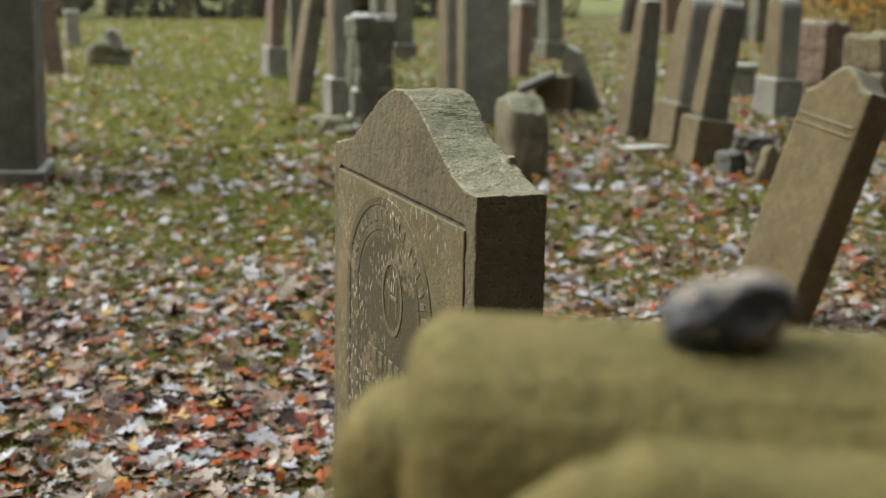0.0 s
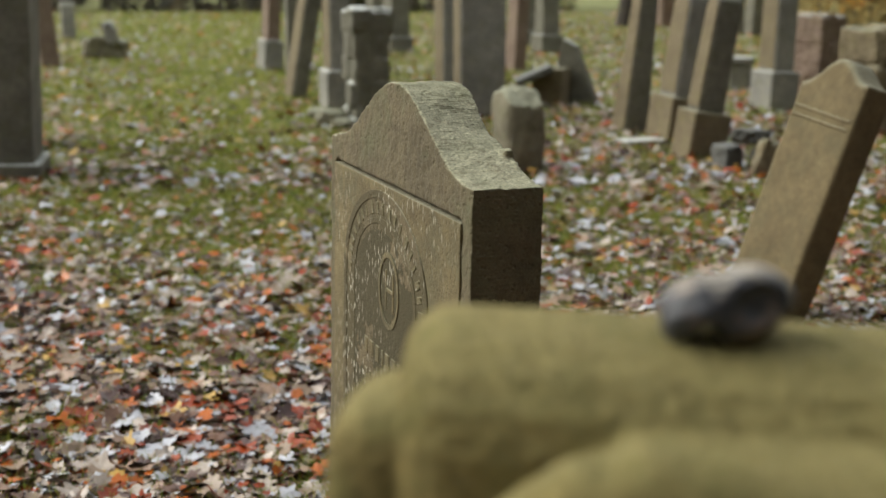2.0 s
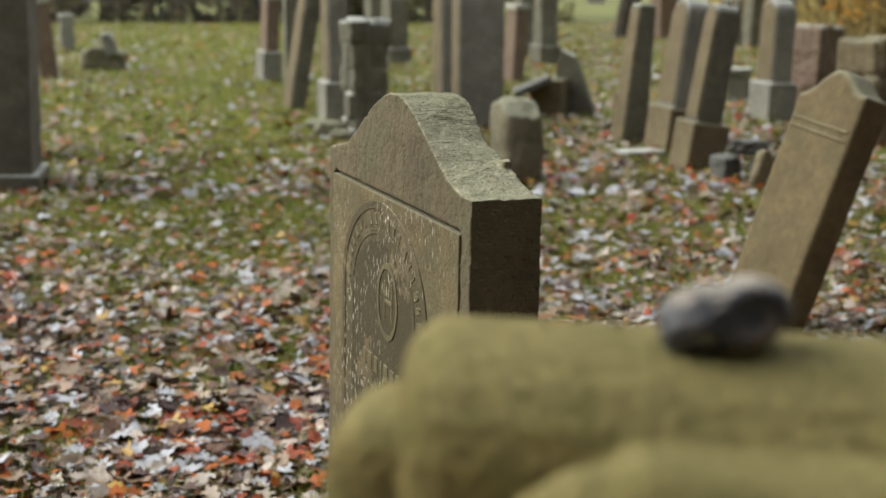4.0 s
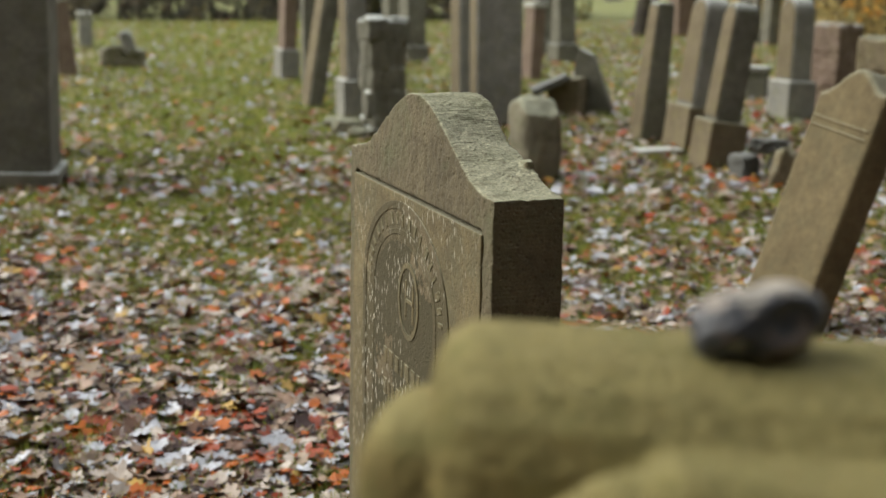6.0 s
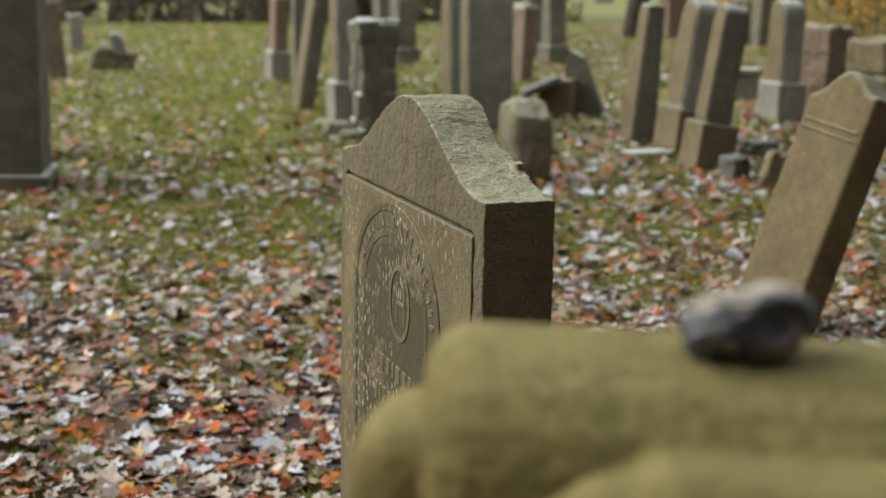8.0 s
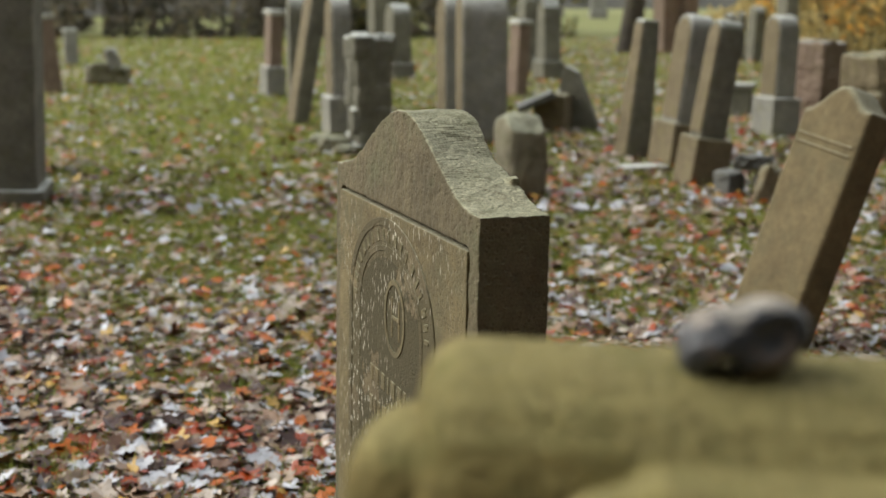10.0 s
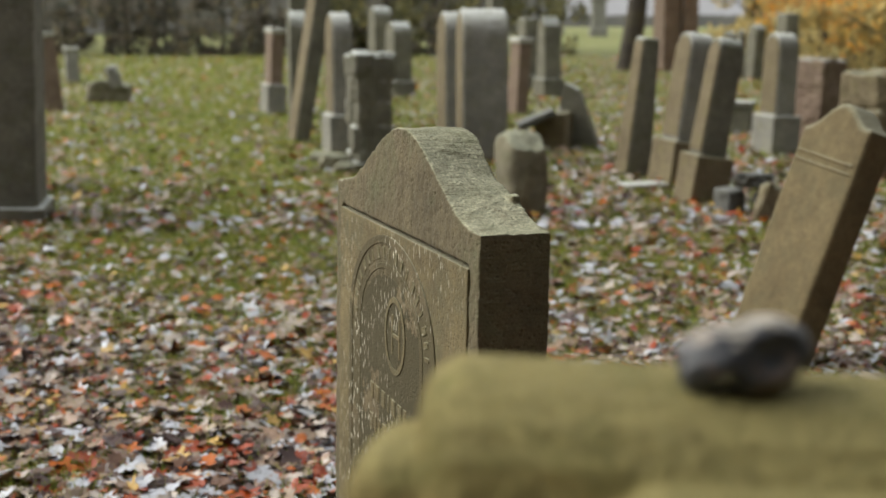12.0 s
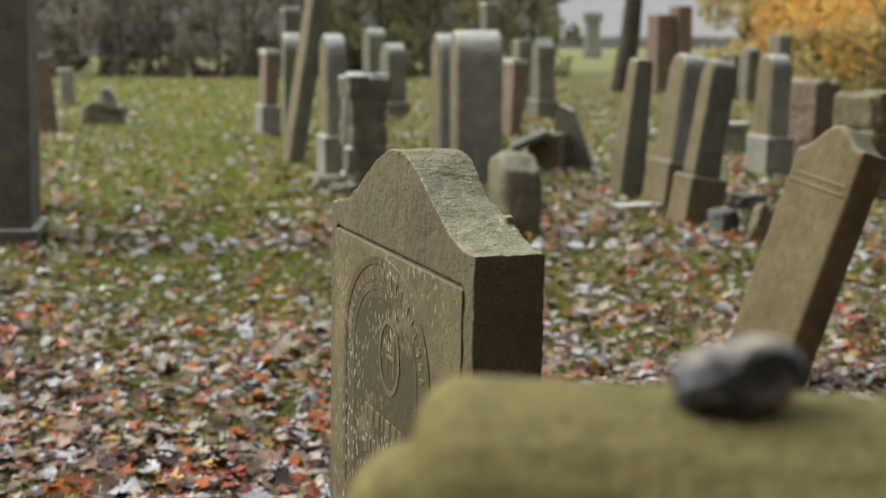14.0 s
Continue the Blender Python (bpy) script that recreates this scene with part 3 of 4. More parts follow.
# ---- rough stones, fallen slabs and rubble ----
def boulder(name, m, sx, sy, sz, label, mat=None, seed=0, square=2.6, lump=0.16, group="", hewn=0):
    """An irregular block: a rounded box with lumps, resting on z = 0 of its pose."""
    bm = bmesh.new()
    bmesh.ops.create_icosphere(bm, subdivisions=5, radius=1)
    g = random.Random(seed)
    cuts = []
    for _ in range(hewn):
        way = Vector((g.gauss(0, 1), g.gauss(0, 1), g.gauss(0, 0.8))).normalized()
        cuts.append((way, (abs(way.x) + abs(way.y) + abs(way.z)) * g.uniform(0.72, 0.92)))
    for v in bm.verts:
        p = v.co
        k = (abs(p.x) ** square + abs(p.y) ** square + abs(p.z) ** square) ** (-1 / square)
        c = p * k
        for way, reach in cuts:
            c = c - way * max(0, c.dot(way) - reach)
        q = Vector((c.x * sx / 2, c.y * sy / 2, c.z * sz / 2))
        q *= 1 + lump * noise.noise(p * 1.9 + Vector((seed, 0, 0))) + lump * 0.5 * noise.noise(p * 5 + Vector((0, seed, 0)))
        v.co = q + Vector((0, 0, sz * 0.46))
    ob = part(name, bm, mat or M_ROCK, smooth=True)
    ob.matrix_basis = m
    return tagged(ob, label, "gravestone" if name == "gravestone" else "stone", group)


def rock_faced(m, w, t, h, label, mat, seed, tiers=4):
    """A gravestone cut to look like rock: a core with rough bosses in tiers on every side and a broken top."""
    g = random.Random(seed)
    ob = thing("gravestone", m, label, "gravestone", ROW)
    bits = [box(-w / 2 + 0.022, w / 2 - 0.022, -t / 2 + 0.022, t / 2 - 0.022, -0.06, h - 0.03, 0.03)]
    beds = [0.0] + [h * (k + g.uniform(-0.28, 0.28)) / tiers for k in range(1, tiers)] + [h]
    for z0, z1 in zip(beds, beds[1:]):
        for side in range(4):
            wide, deep = (w, t) if side % 2 == 0 else (t, w)
            cut = g.uniform(-0.2, 0.2) * wide
            for x0, x1 in ((-wide / 2 + 0.01, cut - 0.004), (cut + 0.004, wide / 2 - 0.01)):
                bm = box(x0 + g.uniform(0, 0.02), x1 - g.uniform(0, 0.02), -deep / 2 - g.uniform(-0.022, 0.016), 0, z0 + g.uniform(-0.03, 0.02), z1 + g.uniform(-0.03, 0.02), 0.03, 2)
                bm.transform(Matrix.Rotation(side * math.pi / 2, 4, "Z") @ pose(0, 0, 0, g.uniform(-1.5, 1.5), g.uniform(-3, 3), g.uniform(-3, 3)))
                bits.append(bm)
    worn(part("rock_face", join(*bits), mat, ob, smooth=True), 0.013, 0.035, 0.13, 1)
    part("footing", box(-w / 2 - 0.02, w / 2 + 0.02, -t / 2 - 0.02, t / 2 + 0.02, -0.08, 0.10, 0.03, 2), mat, ob)


rock_faced(pose(-0.77, 13.35, -0.02, 0, 2, -75), 0.50, 0.37, 1.14, "rough-hewn bossed gravestone like a rock", M_DARK, 3, 5)
boulder("gravestone", pose(0.52, 9.95, -0.02, 0, 3, -71), 0.42, 0.32, 0.66, "low rounded gravestone with lichen on top", seed=8, square=5, lump=0.08, hewn=14, group=ROW)
rock_faced(pose(4.22, 15.6, -0.02, 0, 2, -60), 0.46, 0.42, 1.02, "rough rock-faced gravestone, reddish", M_RED, 12, 3)
rock_faced(pose(3.98, 12.6, -0.02, 0, 0, -60), 0.56, 0.56, 0.99, "large rough tan rock gravestone", M_TAN, 16, 3)
boulder("fallen_stone", pose(-6.04, 24.2, -0.05, 0, 10, 15), 0.75, 0.5, 0.46, "broken fallen stone lying in the grass", seed=21, square=5, hewn=20)
boulder("rubble_stone", pose(-5.78, 24.0, 0.28, 0, -20, 15), 0.22, 0.22, 0.40, "broken stone fragment on a fallen stone", M_GREY, seed=23, square=5, hewn=16)
for k, (x, y, sx, sy, sz) in enumerate(((-1.12, 13.2, 0.3, 0.25, 0.18), (-1.28, 13.8, 0.25, 0.2, 0.14), (-0.98, 12.9, 0.2, 0.2, 0.12))):
    boulder("rubble_stone", pose(x, y, -0.02, 0, 0, 40 * k), sx, sy, sz, "pale stone fragment by the row of graves", seed=30 + k, group="rubble by the row")
for k, (x, y, z, sx, sy, sz, rx, ry) in enumerate(((2.20, 9.50, -0.02, 0.17, 0.15, 0.33, 0, 16), (2.06, 9.95, -0.02, 0.16, 0.2, 0.24, 0, 0), (2.36, 9.85, -0.02, 0.16, 0.2, 0.26, 0, -15),
                                                   (2.22, 9.88, 0.22, 0.42, 0.2, 0.11, 0, 5))):
    boulder("rubble_stone", pose(x, y, z, rx, ry, 20 * k), sx, sy, sz, "pale upright gravestone fragment in a heap" if k == 0 else "dark broken gravestone fragment in a heap", M_TAN if k == 0 else M_BARE, seed=40 + k, square=6, hewn=14, group="rubble heap")

block = thing("stone_block", pose(1.16, 15.1, 0, 0, 0, -20), "square sandstone block standing in the grass", "stone block")
part("block", box(-0.18, 0.18, -0.16, 0.16, -0.05, 0.43, 0.025, 3), M_TAN, block)
tri = thing("gravestone", pose(1.52, 15.2, -0.05, 0, -12, -20), "dark broken slab leaning against the base", "gravestone", ROW)
part("slab", slab([(-0.20, 0), (-0.16, 0.6), (-0.05, 0.82), (0.08, 0.72), (0.2, 0)], -0.07, 0.07, 0.015), M_DARK, tri)
fall = thing("fallen_slab", pose(0.98, 14.9, 0.38, 0, -24, 0), "dark fallen slab propped against the stone base", "slab")
part("slab", box(-0.24, 0.18, -0.25, 0.25, -0.035, 0.035, 0.012), M_BARE, fall)
low = thing("table_stone", pose(3.74, 17.4, 0, 0, 0, -20), "low dark stone block with a pale top slab", "stone")
part("block", box(-0.12, 0.12, -0.16, 0.16, -0.05, 0.36, 0.02, 3), M_DARK, low)
part("top_slab", box(-0.15, 0.15, -0.19, 0.19, 0.355, 0.42, 0.015, 2), M_GREY, low, "pale top slab")
foot = thing("edging_slab", pose(1.66, 11.6, 0.0, 0, 0, 20), "pale flat edging slab at the foot of a grave", "slab")
part("slab", box(-0.2, 0.2, -0.12, 0.12, -0.04, 0.05, 0.012), M_GREY, foot)


# ---- glowing backdrop sheets: haze of far woods and fog put into emission ----
def glow_haze(name, low, high):
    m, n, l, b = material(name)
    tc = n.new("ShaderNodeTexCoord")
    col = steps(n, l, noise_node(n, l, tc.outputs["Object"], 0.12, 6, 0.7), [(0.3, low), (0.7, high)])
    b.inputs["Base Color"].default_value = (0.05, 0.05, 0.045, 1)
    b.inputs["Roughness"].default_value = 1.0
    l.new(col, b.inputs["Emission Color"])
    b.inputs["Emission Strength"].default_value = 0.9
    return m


M_GLOW_WOOD = glow_haze("glowing_wood_haze", (0.085, 0.085, 0.078), (0.135, 0.128, 0.105))
M_GLOW_FOG = glow_haze("glowing_fog", (0.43, 0.43, 0.44), (0.50, 0.50, 0.51))


def backdrop(a0, a1, r, h, seed, mat, label):
    bm = bmesh.new()
    prev = None
    for k in range(61):
        a = radians(a0 + (a1 - a0) * k / 60)
        x, y = r * math.sin(a), r * math.cos(a)
        top = h * (1 + 0.25 * noise.noise((k * 0.35, seed, 0)) + 0.12 * noise.noise((k * 1.3, seed, 4)))
        pair = (bm.verts.new((x, y, -0.5)), bm.verts.new((x, y, top)))
        if prev:
            bm.faces.new((prev[0], pair[0], pair[1], prev[1]))
        prev = pair
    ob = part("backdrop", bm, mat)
    tagged(ob, label, "backdrop", kind="structure")


WOODS = "glowing backdrop sheet, far autumn woods with haze painted in"
backdrop(-60, 4.8, 170, 26, 1, M_GLOW_WOOD, WOODS)
backdrop(13.5, 60, 170, 4.5, 2, M_GLOW_WOOD, WOODS)
backdrop(4.5, 12, 420, 3.5, 3, M_GLOW_WOOD, WOODS)
backdrop(2, 40, 700, 90, 4, M_GLOW_FOG, "glowing pale backdrop sheet, fog painted over the far sky")


# ---- trees and shrubs ----
def limb(bm, a, b, ra, rb, sides=9):
    axis = (b - a).normalized()
    u = axis.orthogonal().normalized()
    w = axis.cross(u)
    rings = []
    for p, r in ((a, ra), (a.lerp(b, 0.5) + u * ra * 0.25, (ra + rb) / 2), (b, rb)):
        rings.append([bm.verts.new(p + (u * math.cos(q) + w * math.sin(q)) * r) for q in np.linspace(0, 2 * math.pi, sides, endpoint=False)])
    for r0, r1 in zip(rings, rings[1:]):
        for k in range(sides):
            bm.faces.new((r0[k], r0[(k + 1) % sides], r1[(k + 1) % sides], r1[k]))


def crown_mesh(centres, n, size, mat, seed):
    """Many small folded leaves round clump centres (x, y, z, radius)."""
    g = np.random.default_rng(seed)
    c = np.array(centres, float)
    pick = g.integers(0, len(c), n)
    d = g.normal(size=(n, 3))
    d /= np.linalg.norm(d, axis=1, keepdims=True)
    p = c[pick, :3] + d * (c[pick, 3] * g.uniform(0.25, 1.05, n) ** 0.6)[:, None]
    p[:, 2] = np.maximum(p[:, 2], 0.02)
    u = g.normal(size=(n, 3))
    u /= np.linalg.norm(u, axis=1, keepdims=True)
    v = np.cross(u, g.normal(size=(n, 3)))
    v /= np.linalg.norm(v, axis=1, keepdims=True)
    s = (size * g.uniform(0.6, 1.5, n))[:, None]
    w = np.cross(u, v)
    verts = np.stack([p - u * s, p + v * s * 0.55 + w * s * 0.15, p + u * s, p - v * s * 0.55 + w * s * 0.15], 1).reshape(-1, 3)
    k = np.arange(n)[:, None] * 4
    return array_mesh("crown", verts, np.hstack([k, k + 1, k + 2, k + 3]), mat)


def tree(name, x, y, h, r, label, mat, seed, leaves=4000, size=0.09, trunk=0.16, low=0.0, lean=0.0, clumps=26, flat=1.0):
    g = random.Random(seed)
    ob = thing(name, pose(x, y, -0.05), label, "shrub" if name == "shrub" else "tree", "trees round the cemetery")
    bm = bmesh.new()
    top = Vector((lean * h, 0, h * 0.8))
    limb(bm, Vector((0, 0, 0)), top * 0.5, trunk, trunk * 0.7)
    limb(bm, top * 0.5, top, trunk * 0.7, trunk * 0.25)
    for k in range(5):
        q = k * 2 * math.pi / 5 + g.random() * 0.8
        limb(bm, Vector((0, 0, 0)), Vector((math.cos(q), math.sin(q), 0)) * trunk * 1.8 + Vector((0, 0, 0.02)), trunk * 0.5, trunk * 0.15, 6)
    cl = []
    for k in range(clumps):
        q, f = g.uniform(0, 2 * math.pi), g.random()
        z = h * (low + (1 - low) * f)
        d = r * math.sqrt(g.uniform(0.1, 1)) * math.sqrt(max(0.12, 1 - (1.7 * f - 0.75) ** 2)) * flat
        end = Vector((lean * z + d * math.cos(q), d * math.sin(q), z))
        cl.append((end.x, end.y, end.z, r * g.uniform(0.22, 0.42)))
        if k % 2 == 0:
            limb(bm, Vector((lean * z * 0.6, 0, z * 0.6)), end, trunk * 0.28, trunk * 0.06, 6)
    part("trunk", bm, M_BARK, ob, smooth=True)
    if leaves:
        crown = new("crown", crown_mesh(cl, leaves, size, mat, seed))
        crown.parent = ob
    return ob


# dark hedge and wood behind the path
g = random.Random(2)
for k in range(15):
    x = -26 + k * 1.95 + g.uniform(-0.5, 0.5)
    tree("shrub", x, 60 + g.uniform(0, 5), g.uniform(5.5, 8), 2.6, "dense dark shrub of the wood's edge, nearly bare", M_HEDGE, 100 + k, 800, 0.15, 0.10, 0.0)
for k in range(7):
    tree("tree", -24 + k * 4.2 + g.uniform(-1, 1), 70 + g.uniform(0, 6), 13, 4.2, "dark tree in the wood behind the cemetery", M_HEDGE, 200 + k, 900, 0.2, 0.24, 0.1)
for k in range(5):
    tree("shrub", -4.6 + k * 2.1 + g.uniform(-0.4, 0.4), 58 + g.uniform(0, 6), g.uniform(5, 7.5), 2.1, "olive-green shrub turning yellow", M_OLIVE, 300 + k, 1400, 0.15, 0.12, 0.0)

for k in range(12):
    tree("shrub", -26 + k * 2.3 + g.uniform(-0.4, 0.4), 58.5 + g.uniform(0, 2), g.uniform(1.6, 2.6), 1.3, "low dark undergrowth at the wood's edge", M_HEDGE, 600 + k, 750, 0.13, 0.04, 0.0, clumps=14)

# unseen wood behind and right of the camera, added to shade what faces it
for k in range(9):
    tree("tree", -7 + k * 2.6 + g.uniform(-0.6, 0.6), -6.5 - g.uniform(0, 3), 11, 3.0, "unseen dark tree behind the camera, added to shade the stones", M_HEDGE, 500 + k, 3600, 0.26, 0.2, 0.0)

for k in range(9):
    tree("tree", -16 + k * 4.4 + g.uniform(-1, 1), -13 - g.uniform(0, 4), 22, 5.0, "unseen tall dark tree behind the camera, added to shade the stones", M_HEDGE, 520 + k, 3400, 0.45, 0.35, 0.0, clumps=40)
for k in range(5):
    tree("tree", 15.5 + k * 1.2 + g.uniform(-0.6, 0.6), -7 + k * 5.2, 18, 4.2, "unseen tall dark tree on the right, added to shade the stones", M_HEDGE, 540 + k, 2600, 0.42, 0.32, 0.0, clumps=40)

# trees on the far side
tree("tree", 5.2, 40.0, 9, 2.6, "dark leaning tree trunk with spreading roots", M_OLIVE, 400, 900, 0.1, 0.34, 0.6, lean=0.09)
tree("tree", 9.8, 36.0, 7, 3.0, "maple tree with glowing orange autumn leaves", M_ORANGE, 410, 5500, 0.065, 0.12, 0.22)
tree("tree", 13.0, 38.0, 7, 3.2, "maple tree with glowing orange autumn leaves", M_ORANGE, 411, 5500, 0.065, 0.14, 0.25)
tree("tree", 8.2, 25.0, 5, 1.7, "maple branch with orange autumn leaves", M_ORANGE, 412, 2200, 0.045, 0.08, 0.25)
for k in range(5):
    tree("shrub", 8.9 + k * 1.3, 33 + g.uniform(0, 2), g.uniform(2.0, 2.8), 1.2, "yellow-green shrub behind the graves", M_YELLOW, 450 + k, 1300, 0.09, 0.05, 0.0)
for k in range(6):
    tree("shrub", 10.2 + k * 2.0, 44 + g.uniform(0, 5), g.uniform(3, 5.5), 1.9, "yellow-green shrub behind the graves", M_YELLOW, 430 + k, 2600, 0.12, 0.08, 0.0)


# ---- fallen leaves and grass ----
def outline(lobes, depth, n, width):
    """A leaf's edge with its lobes, tip at +x."""
    q = np.linspace(0, 2 * math.pi, n, endpoint=False)
    r = 1 - depth * (0.5 - 0.5 * np.cos(lobes * q))
    return np.stack([r * np.cos(q), r * np.sin(q) * width, np.zeros(n)], 1)


def build_leaves(n, ymin, ymax, size, seed, lift, name, points=14, around=False):
    """Curled fallen leaves strewn over the ground in view."""
    g = np.random.default_rng(seed)
    shapes = [outline(5, 0.55, points, 0.95), outline(7, 0.4, points, 0.62), outline(9, 0.3, points, 0.7)]
    y = ymin * (ymax / ymin) ** g.random(n)
    x = g.uniform(-0.40, 0.40, n) * y + g.normal(0, 0.2, n)
    if around:
        r, q = 8.2 * np.sqrt(g.random(n)), g.uniform(0, 2 * math.pi, n)
        x, y = r * np.cos(q), r * np.sin(q)
        out = ~((y > 3.1) & (np.abs(x) < 0.38 * y))
        x, y = x[out], y[out]
        n = len(x)
    clump = np.array([noise.noise((a * 1.5, b * 1.0, 9)) for a, b in zip(x, y)])
    path = np.exp(-((x + 0.165 * y + 0.1) / (0.14 * y)) ** 2) * np.clip((y - 6.0) / 4.0, 0, 1)
    cover = np.interp(y, [4.5, 6.5, 8.5, 14.0, 30.0], [0.95, 0.95, 0.80, 0.62, 0.60])
    keep = g.random(n) < np.clip(cover + clump * 0.5 - 0.33 * path, 0.15, 1)
    x, y = x[keep], y[keep]
    n = len(x)
    s = size * (0.42 + 1.0 * g.random(n) ** 2.2) * (1 + 0.010 * y)
    pick = g.integers(0, 3, n)
    base = np.array(shapes)[pick]
    centre = np.zeros((n, 1, 3))
    v = np.concatenate([centre, base], 1) * s[:, None, None]
    curl = g.normal(0, 1, (n, 3))
    v[:, :, 2] += (v[:, :, 0] ** 2 * curl[:, :1] * 0.16 + v[:, :, 1] ** 2 * (0.14 + 0.3 * curl[:, 1:2]) + 0.18 * v[:, :, 0] * v[:, :, 1] * curl[:, 2:3]) / s[:, None]
    tilt, turn = g.normal(0, 0.30, n), g.uniform(0, 2 * math.pi, n)
    roll = g.normal(0, 0.26, n)
    ct, st, cr, sr = np.cos(tilt)[:, None], np.sin(tilt)[:, None], np.cos(roll)[:, None], np.sin(roll)[:, None]
    X, Y, Z = v[:, :, 0], v[:, :, 1], v[:, :, 2]
    Y, Z = Y * ct - Z * st, Y * st + Z * ct
    X, Z = X * cr + Z * sr, -X * sr + Z * cr
    ca, sa = np.cos(turn)[:, None], np.sin(turn)[:, None]
    X, Y = X * ca - Y * sa, X * sa + Y * ca
    h = np.array([0.05 * noise.noise((a * 0.5, b * 0.5, 3)) * min(1, math.hypot(a, b) / 6) * max(0, 1 - math.hypot(a, b) / 60) for a, b in zip(x, y)])
    Z = Z + (h + g.uniform(0.004, lift, n))[:, None]
    verts = np.stack([X + x[:, None], Y + y[:, None], Z], 2).reshape(-1, 3)
    k = np.arange(n)[:, None, None] * (points + 1)
    i = np.arange(points)
    fan = np.stack([np.zeros(points, int), 1 + i, 1 + (i + 1) % points], 1)[None]
    ob = new(name, array_mesh(name, verts, (k + fan).reshape(-1, 3), M_LEAF))
    tagged(ob, "wet fallen oak and maple leaves, brown, pinkish and orange", "leaf litter", kind="stuff")


build_leaves(31000, 3.2, 9.0, 0.041, 1, 0.05, "fallen_leaves", 18)
build_leaves(38000, 9.0, 24.0, 0.047, 2, 0.055, "fallen_leaves", 8)
build_leaves(40000, 24.0, 58.0, 0.055, 3, 0.055, "fallen_leaves", 6)
build_leaves(95000, 1, 2, 0.050, 4, 0.03, "fallen_leaves", 6, True)


def build_grass(n, ymin, ymax, size, seed):
    g = np.random.default_rng(seed)
    y = ymin * (ymax / ymin) ** g.random(n)
    x = g.uniform(-0.40, 0.40, n) * y
    clump = np.array([noise.noise((a * 2.1, b * 1.5, 5)) for a, b in zip(x, y)])
    path = np.exp(-((x + 0.165 * y + 0.1) / (0.125 * y)) ** 2) * np.clip((y - 5.5) / 3, 0, 1)
    keep = g.random(n) < np.clip(np.interp(y, [4.2, 5.5, 8.0], [0.14, 0.26, 0.52]) + clump * 0.7 + 0.4 * path, 0.04, 1)
    x, y = x[keep], y[keep]
    n = len(x)
    a = g.uniform(0, 2 * math.pi, n)
    s = size * g.uniform(0.5, 1.4, n)
    w = 0.0024 + 0.00045 * y
    bend = g.normal(0, 0.55, (n, 2)) * s[:, None]
    h = np.array([0.05 * noise.noise((p * 0.5, q * 0.5, 3)) * min(1, math.hypot(p, q) / 6) * max(0, 1 - math.hypot(p, q) / 60) for p, q in zip(x, y)])
    z0 = h - 0.005
    dx, dy = np.cos(a) * w, np.sin(a) * w
    verts = np.stack([np.stack([x - dx, y - dy, z0], 1), np.stack([x + dx, y + dy, z0], 1), np.stack([x + bend[:, 0], y + bend[:, 1], z0 + s], 1)], 1).reshape(-1, 3)
    k = np.arange(n)[:, None] * 3
    ob = new("grass", array_mesh("grass", verts, np.hstack([k, k + 1, k + 2]), M_GRASS))
    tagged(ob, "short yellowish green grass among the leaves", "grass", kind="stuff")


build_grass(230000, 3.2, 9.0, 0.058, 11)
build_grass(300000, 9.0, 58.0, 0.055, 12)


# single leaves lying on top of the litter
def single(name, col):
    m, n, l, b = material(name)
    tc = n.new("ShaderNodeTexCoord")
    c = mix(n, l, 0.6, col, steps(n, l, noise_node(n, l, tc.outputs["Object"], 35, 5), [(0.25, (0.55, 0.5, 0.48)), (0.8, (1.35, 1.35, 1.35))]), "MULTIPLY")
    l.new(c, b.inputs["Base Color"])
    b.inputs["Roughness"].default_value = 0.3
    bump(n, l, b, noise_node(n, l, tc.outputs["Object"], 70, 3), 0.4, 0.004)
    return m


# the grey-white leaf carries its wet sheen in the base colour
M_PALE, M_SHEEN_LEAF, M_RUST = single("pale_leaf", (0.56, 0.45, 0.31)), single("sheen_grey_leaf", (0.48, 0.48, 0.48)), single("rust_leaf", (0.36, 0.10, 0.015))


def lying_leaf(x, y, size, turn, mat, label, seed):
    """A lobed, curled leaf with its stalk."""
    g = random.Random(seed)
    ob = thing("leaf", pose(x, y, 0.035 + 0.05 * noise.noise((x * 0.5, y * 0.5, 3)) * min(1, math.hypot(x, y) / 6), g.uniform(-8, 8), g.uniform(-8, 8), turn), label, "leaf", "single leaves on the litter")
    bm = bmesh.new()
    mid = bm.verts.new((0, 0, 0))
    rim = []
    for k in range(36):
        q = 2 * math.pi * k / 36
        r = size * (1 - 0.42 * (0.5 - 0.5 * math.cos(7 * q))) * (1 + 0.1 * g.uniform(-1, 1))
        px, py = r * math.cos(q), r * math.sin(q) * 0.68
        rim.append((bm.verts.new((px * 0.5, py * 0.5, 0.25 * abs(py) * 0.3)), bm.verts.new((px, py, (0.9 * py * py - 0.5 * px * px) / size * 0.14 + g.uniform(0, 0.006)))))
    for k in range(36):
        a, b = rim[k], rim[(k + 1) % 36]
        bm.faces.new((mid, a[0], b[0]))
        bm.faces.new((a[0], a[1], b[1], b[0]))
    part("blade", bm, mat, ob, smooth=True)
    st = bmesh.new()
    limb(st, Vector((-size * 0.9, 0, 0)), Vector((-size * 1.5, size * 0.15, 0.01)), 0.002, 0.0015, 5)
    part("stalk", st, mat, ob)


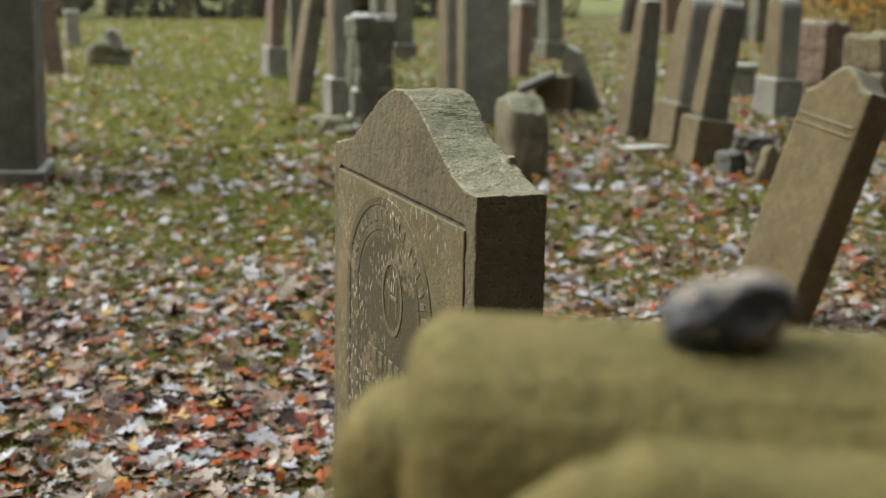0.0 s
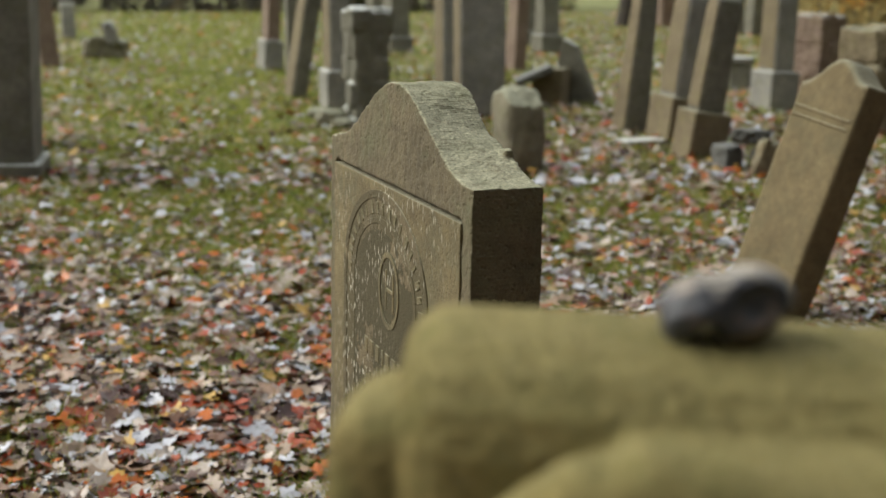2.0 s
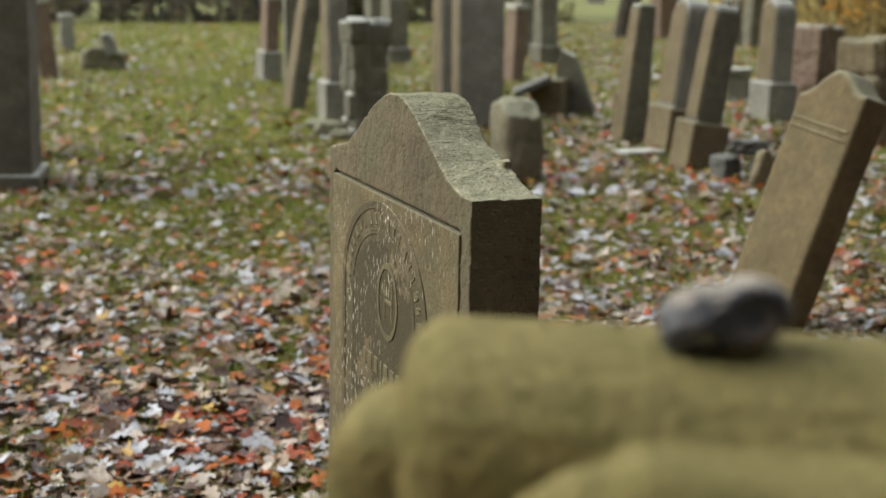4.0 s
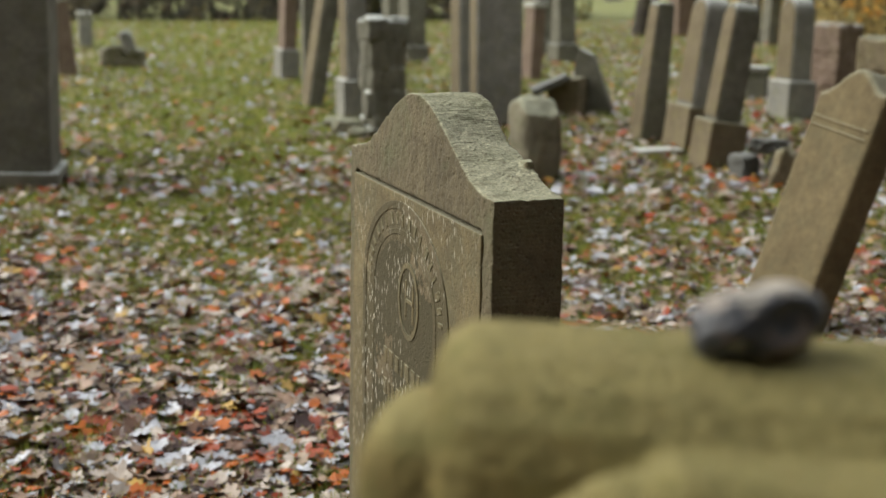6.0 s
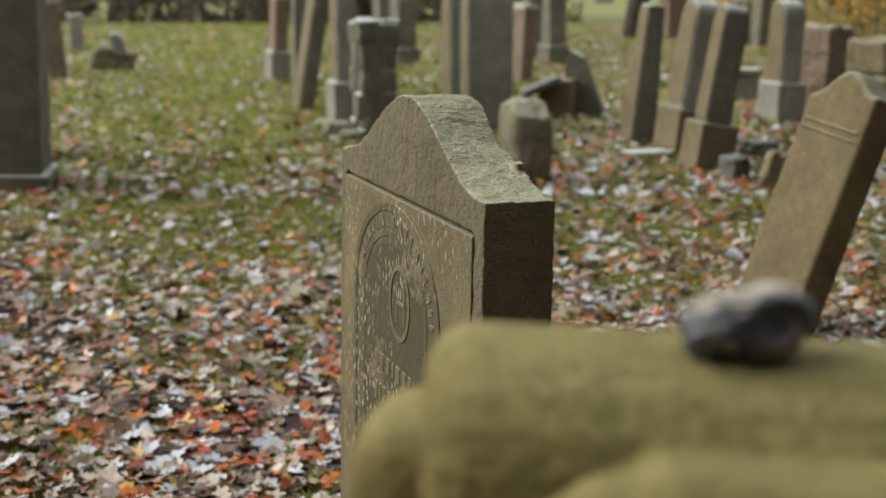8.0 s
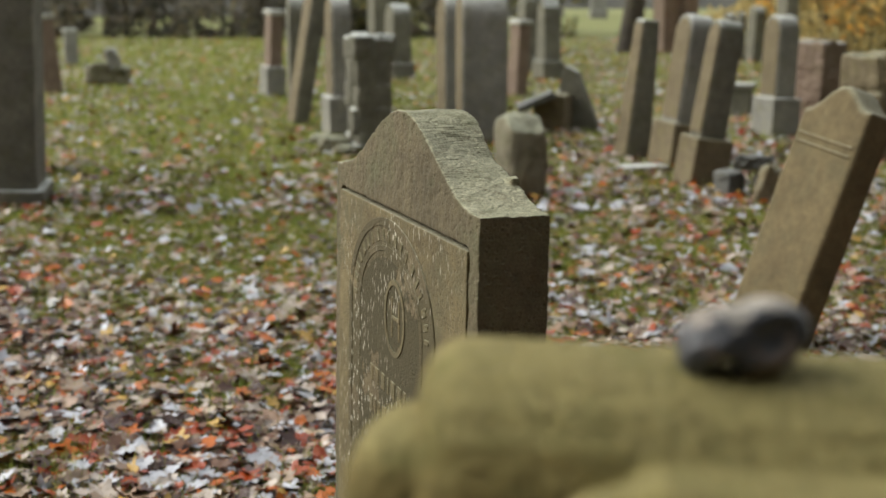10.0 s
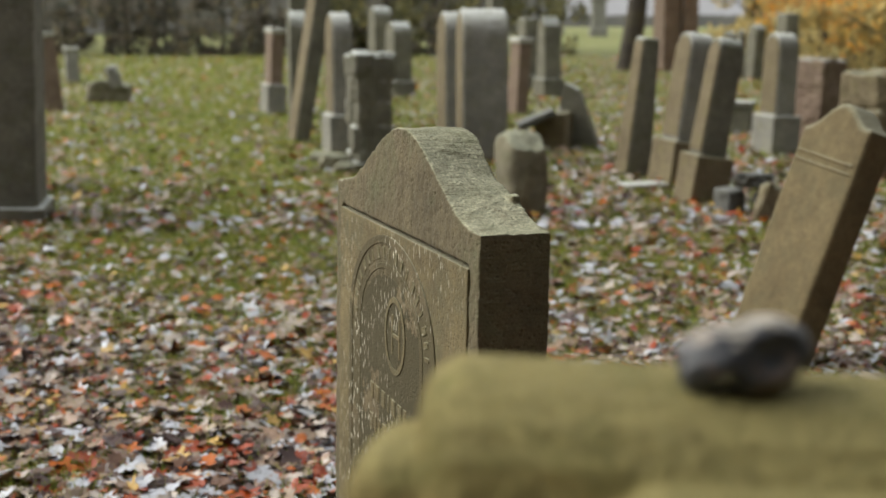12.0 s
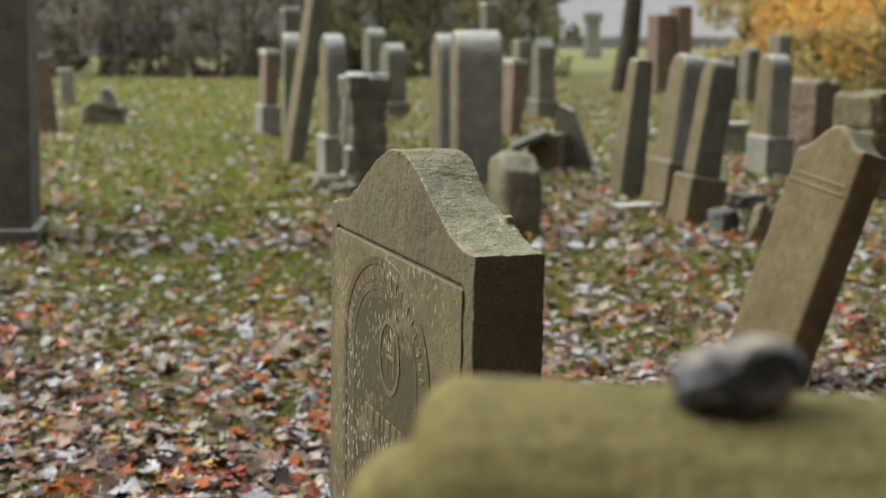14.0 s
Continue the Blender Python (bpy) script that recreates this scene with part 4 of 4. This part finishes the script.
for k, (x, y, size, turn, mat, label) in enumerate((
        (-0.80, 4.49, 0.105, 200, M_PALE, "large pale tan oak leaf on the litter"), (-1.25, 4.80, 0.07, 70, M_SHEEN_LEAF, "leaf on the litter with wet sky sheen painted grey-white"),
        (-0.91, 4.92, 0.06, 130, M_SHEEN_LEAF, "leaf on the litter with wet sky sheen painted grey-white"), (-0.58, 4.87, 0.06, 20, M_RUST, "bright orange-red leaf on the litter"),
        (-0.79, 6.69, 0.08, 95, M_RUST, "bright orange-red leaf on the litter"), (-1.77, 5.62, 0.07, 160, M_RUST, "bright orange-red leaf on the litter"),
        (-1.30, 5.20, 0.06, 330, M_SHEEN_LEAF, "leaf on the litter with wet sky sheen painted grey-white"), (-0.45, 4.27, 0.07, 250, M_PALE, "pale tan oak leaf on the litter"),
        (-1.58, 7.92, 0.08, 15, M_SHEEN_LEAF, "leaf on the litter with wet sky sheen painted grey-white"), (-1.33, 4.16, 0.07, 45, M_PALE, "pale tan oak leaf on the litter"))):
    lying_leaf(x, y, size, turn, mat, label, k)


# the nearest leaves of the litter, each a piece of its own
def leaf_mesh(seed):
    g = random.Random(seed)
    lobes, depth, width = g.choice(((5, 0.5, 0.95), (7, 0.38, 0.62), (9, 0.28, 0.70), (1, 0.1, 0.55)))
    bend, cup = g.gauss(0, 1), g.gauss(0.4, 0.8)
    bm = bmesh.new()
    mid = bm.verts.new((0, 0, 0))
    rim = []
    for k in range(22):
        q = 2 * math.pi * k / 22
        r = (1 - depth * (0.5 - 0.5 * math.cos(lobes * q))) * g.uniform(0.9, 1.08)
        x, y = r * math.cos(q), r * math.sin(q) * width
        rim.append(bm.verts.new((x, y, 0.16 * bend * x * x + 0.3 * cup * y * y + g.uniform(0, 0.05))))
    for k in range(22):
        bm.faces.new((mid, rim[k], rim[(k + 1) % 22]))
    me = bpy.data.meshes.new("leaf")
    bm.to_mesh(me)
    bm.free()
    me.materials.append(M_LEAF_PIECE)
    return me


LEAF_SHAPES = [leaf_mesh(k) for k in range(12)]
g = random.Random(77)
for k in range(290):
    y = g.uniform(3.6, 6.6)
    x = -y * g.uniform(0.05, 0.37) if k % 4 else y * g.uniform(0.08, 0.33)
    size = 0.022 + 0.038 * g.random() ** 2
    ob = new("leaf", LEAF_SHAPES[k % 12])
    lift = 0.05 * noise.noise((x * 0.5, y * 0.5, 3)) * min(1, math.hypot(x, y) / 6)
    ob.matrix_basis = pose(x, y, lift + g.uniform(0.035, 0.055), g.gauss(0, 14), g.gauss(0, 14), g.uniform(0, 360)) @ Matrix.Diagonal((size, size, size, 1))
    ob.parent = ground
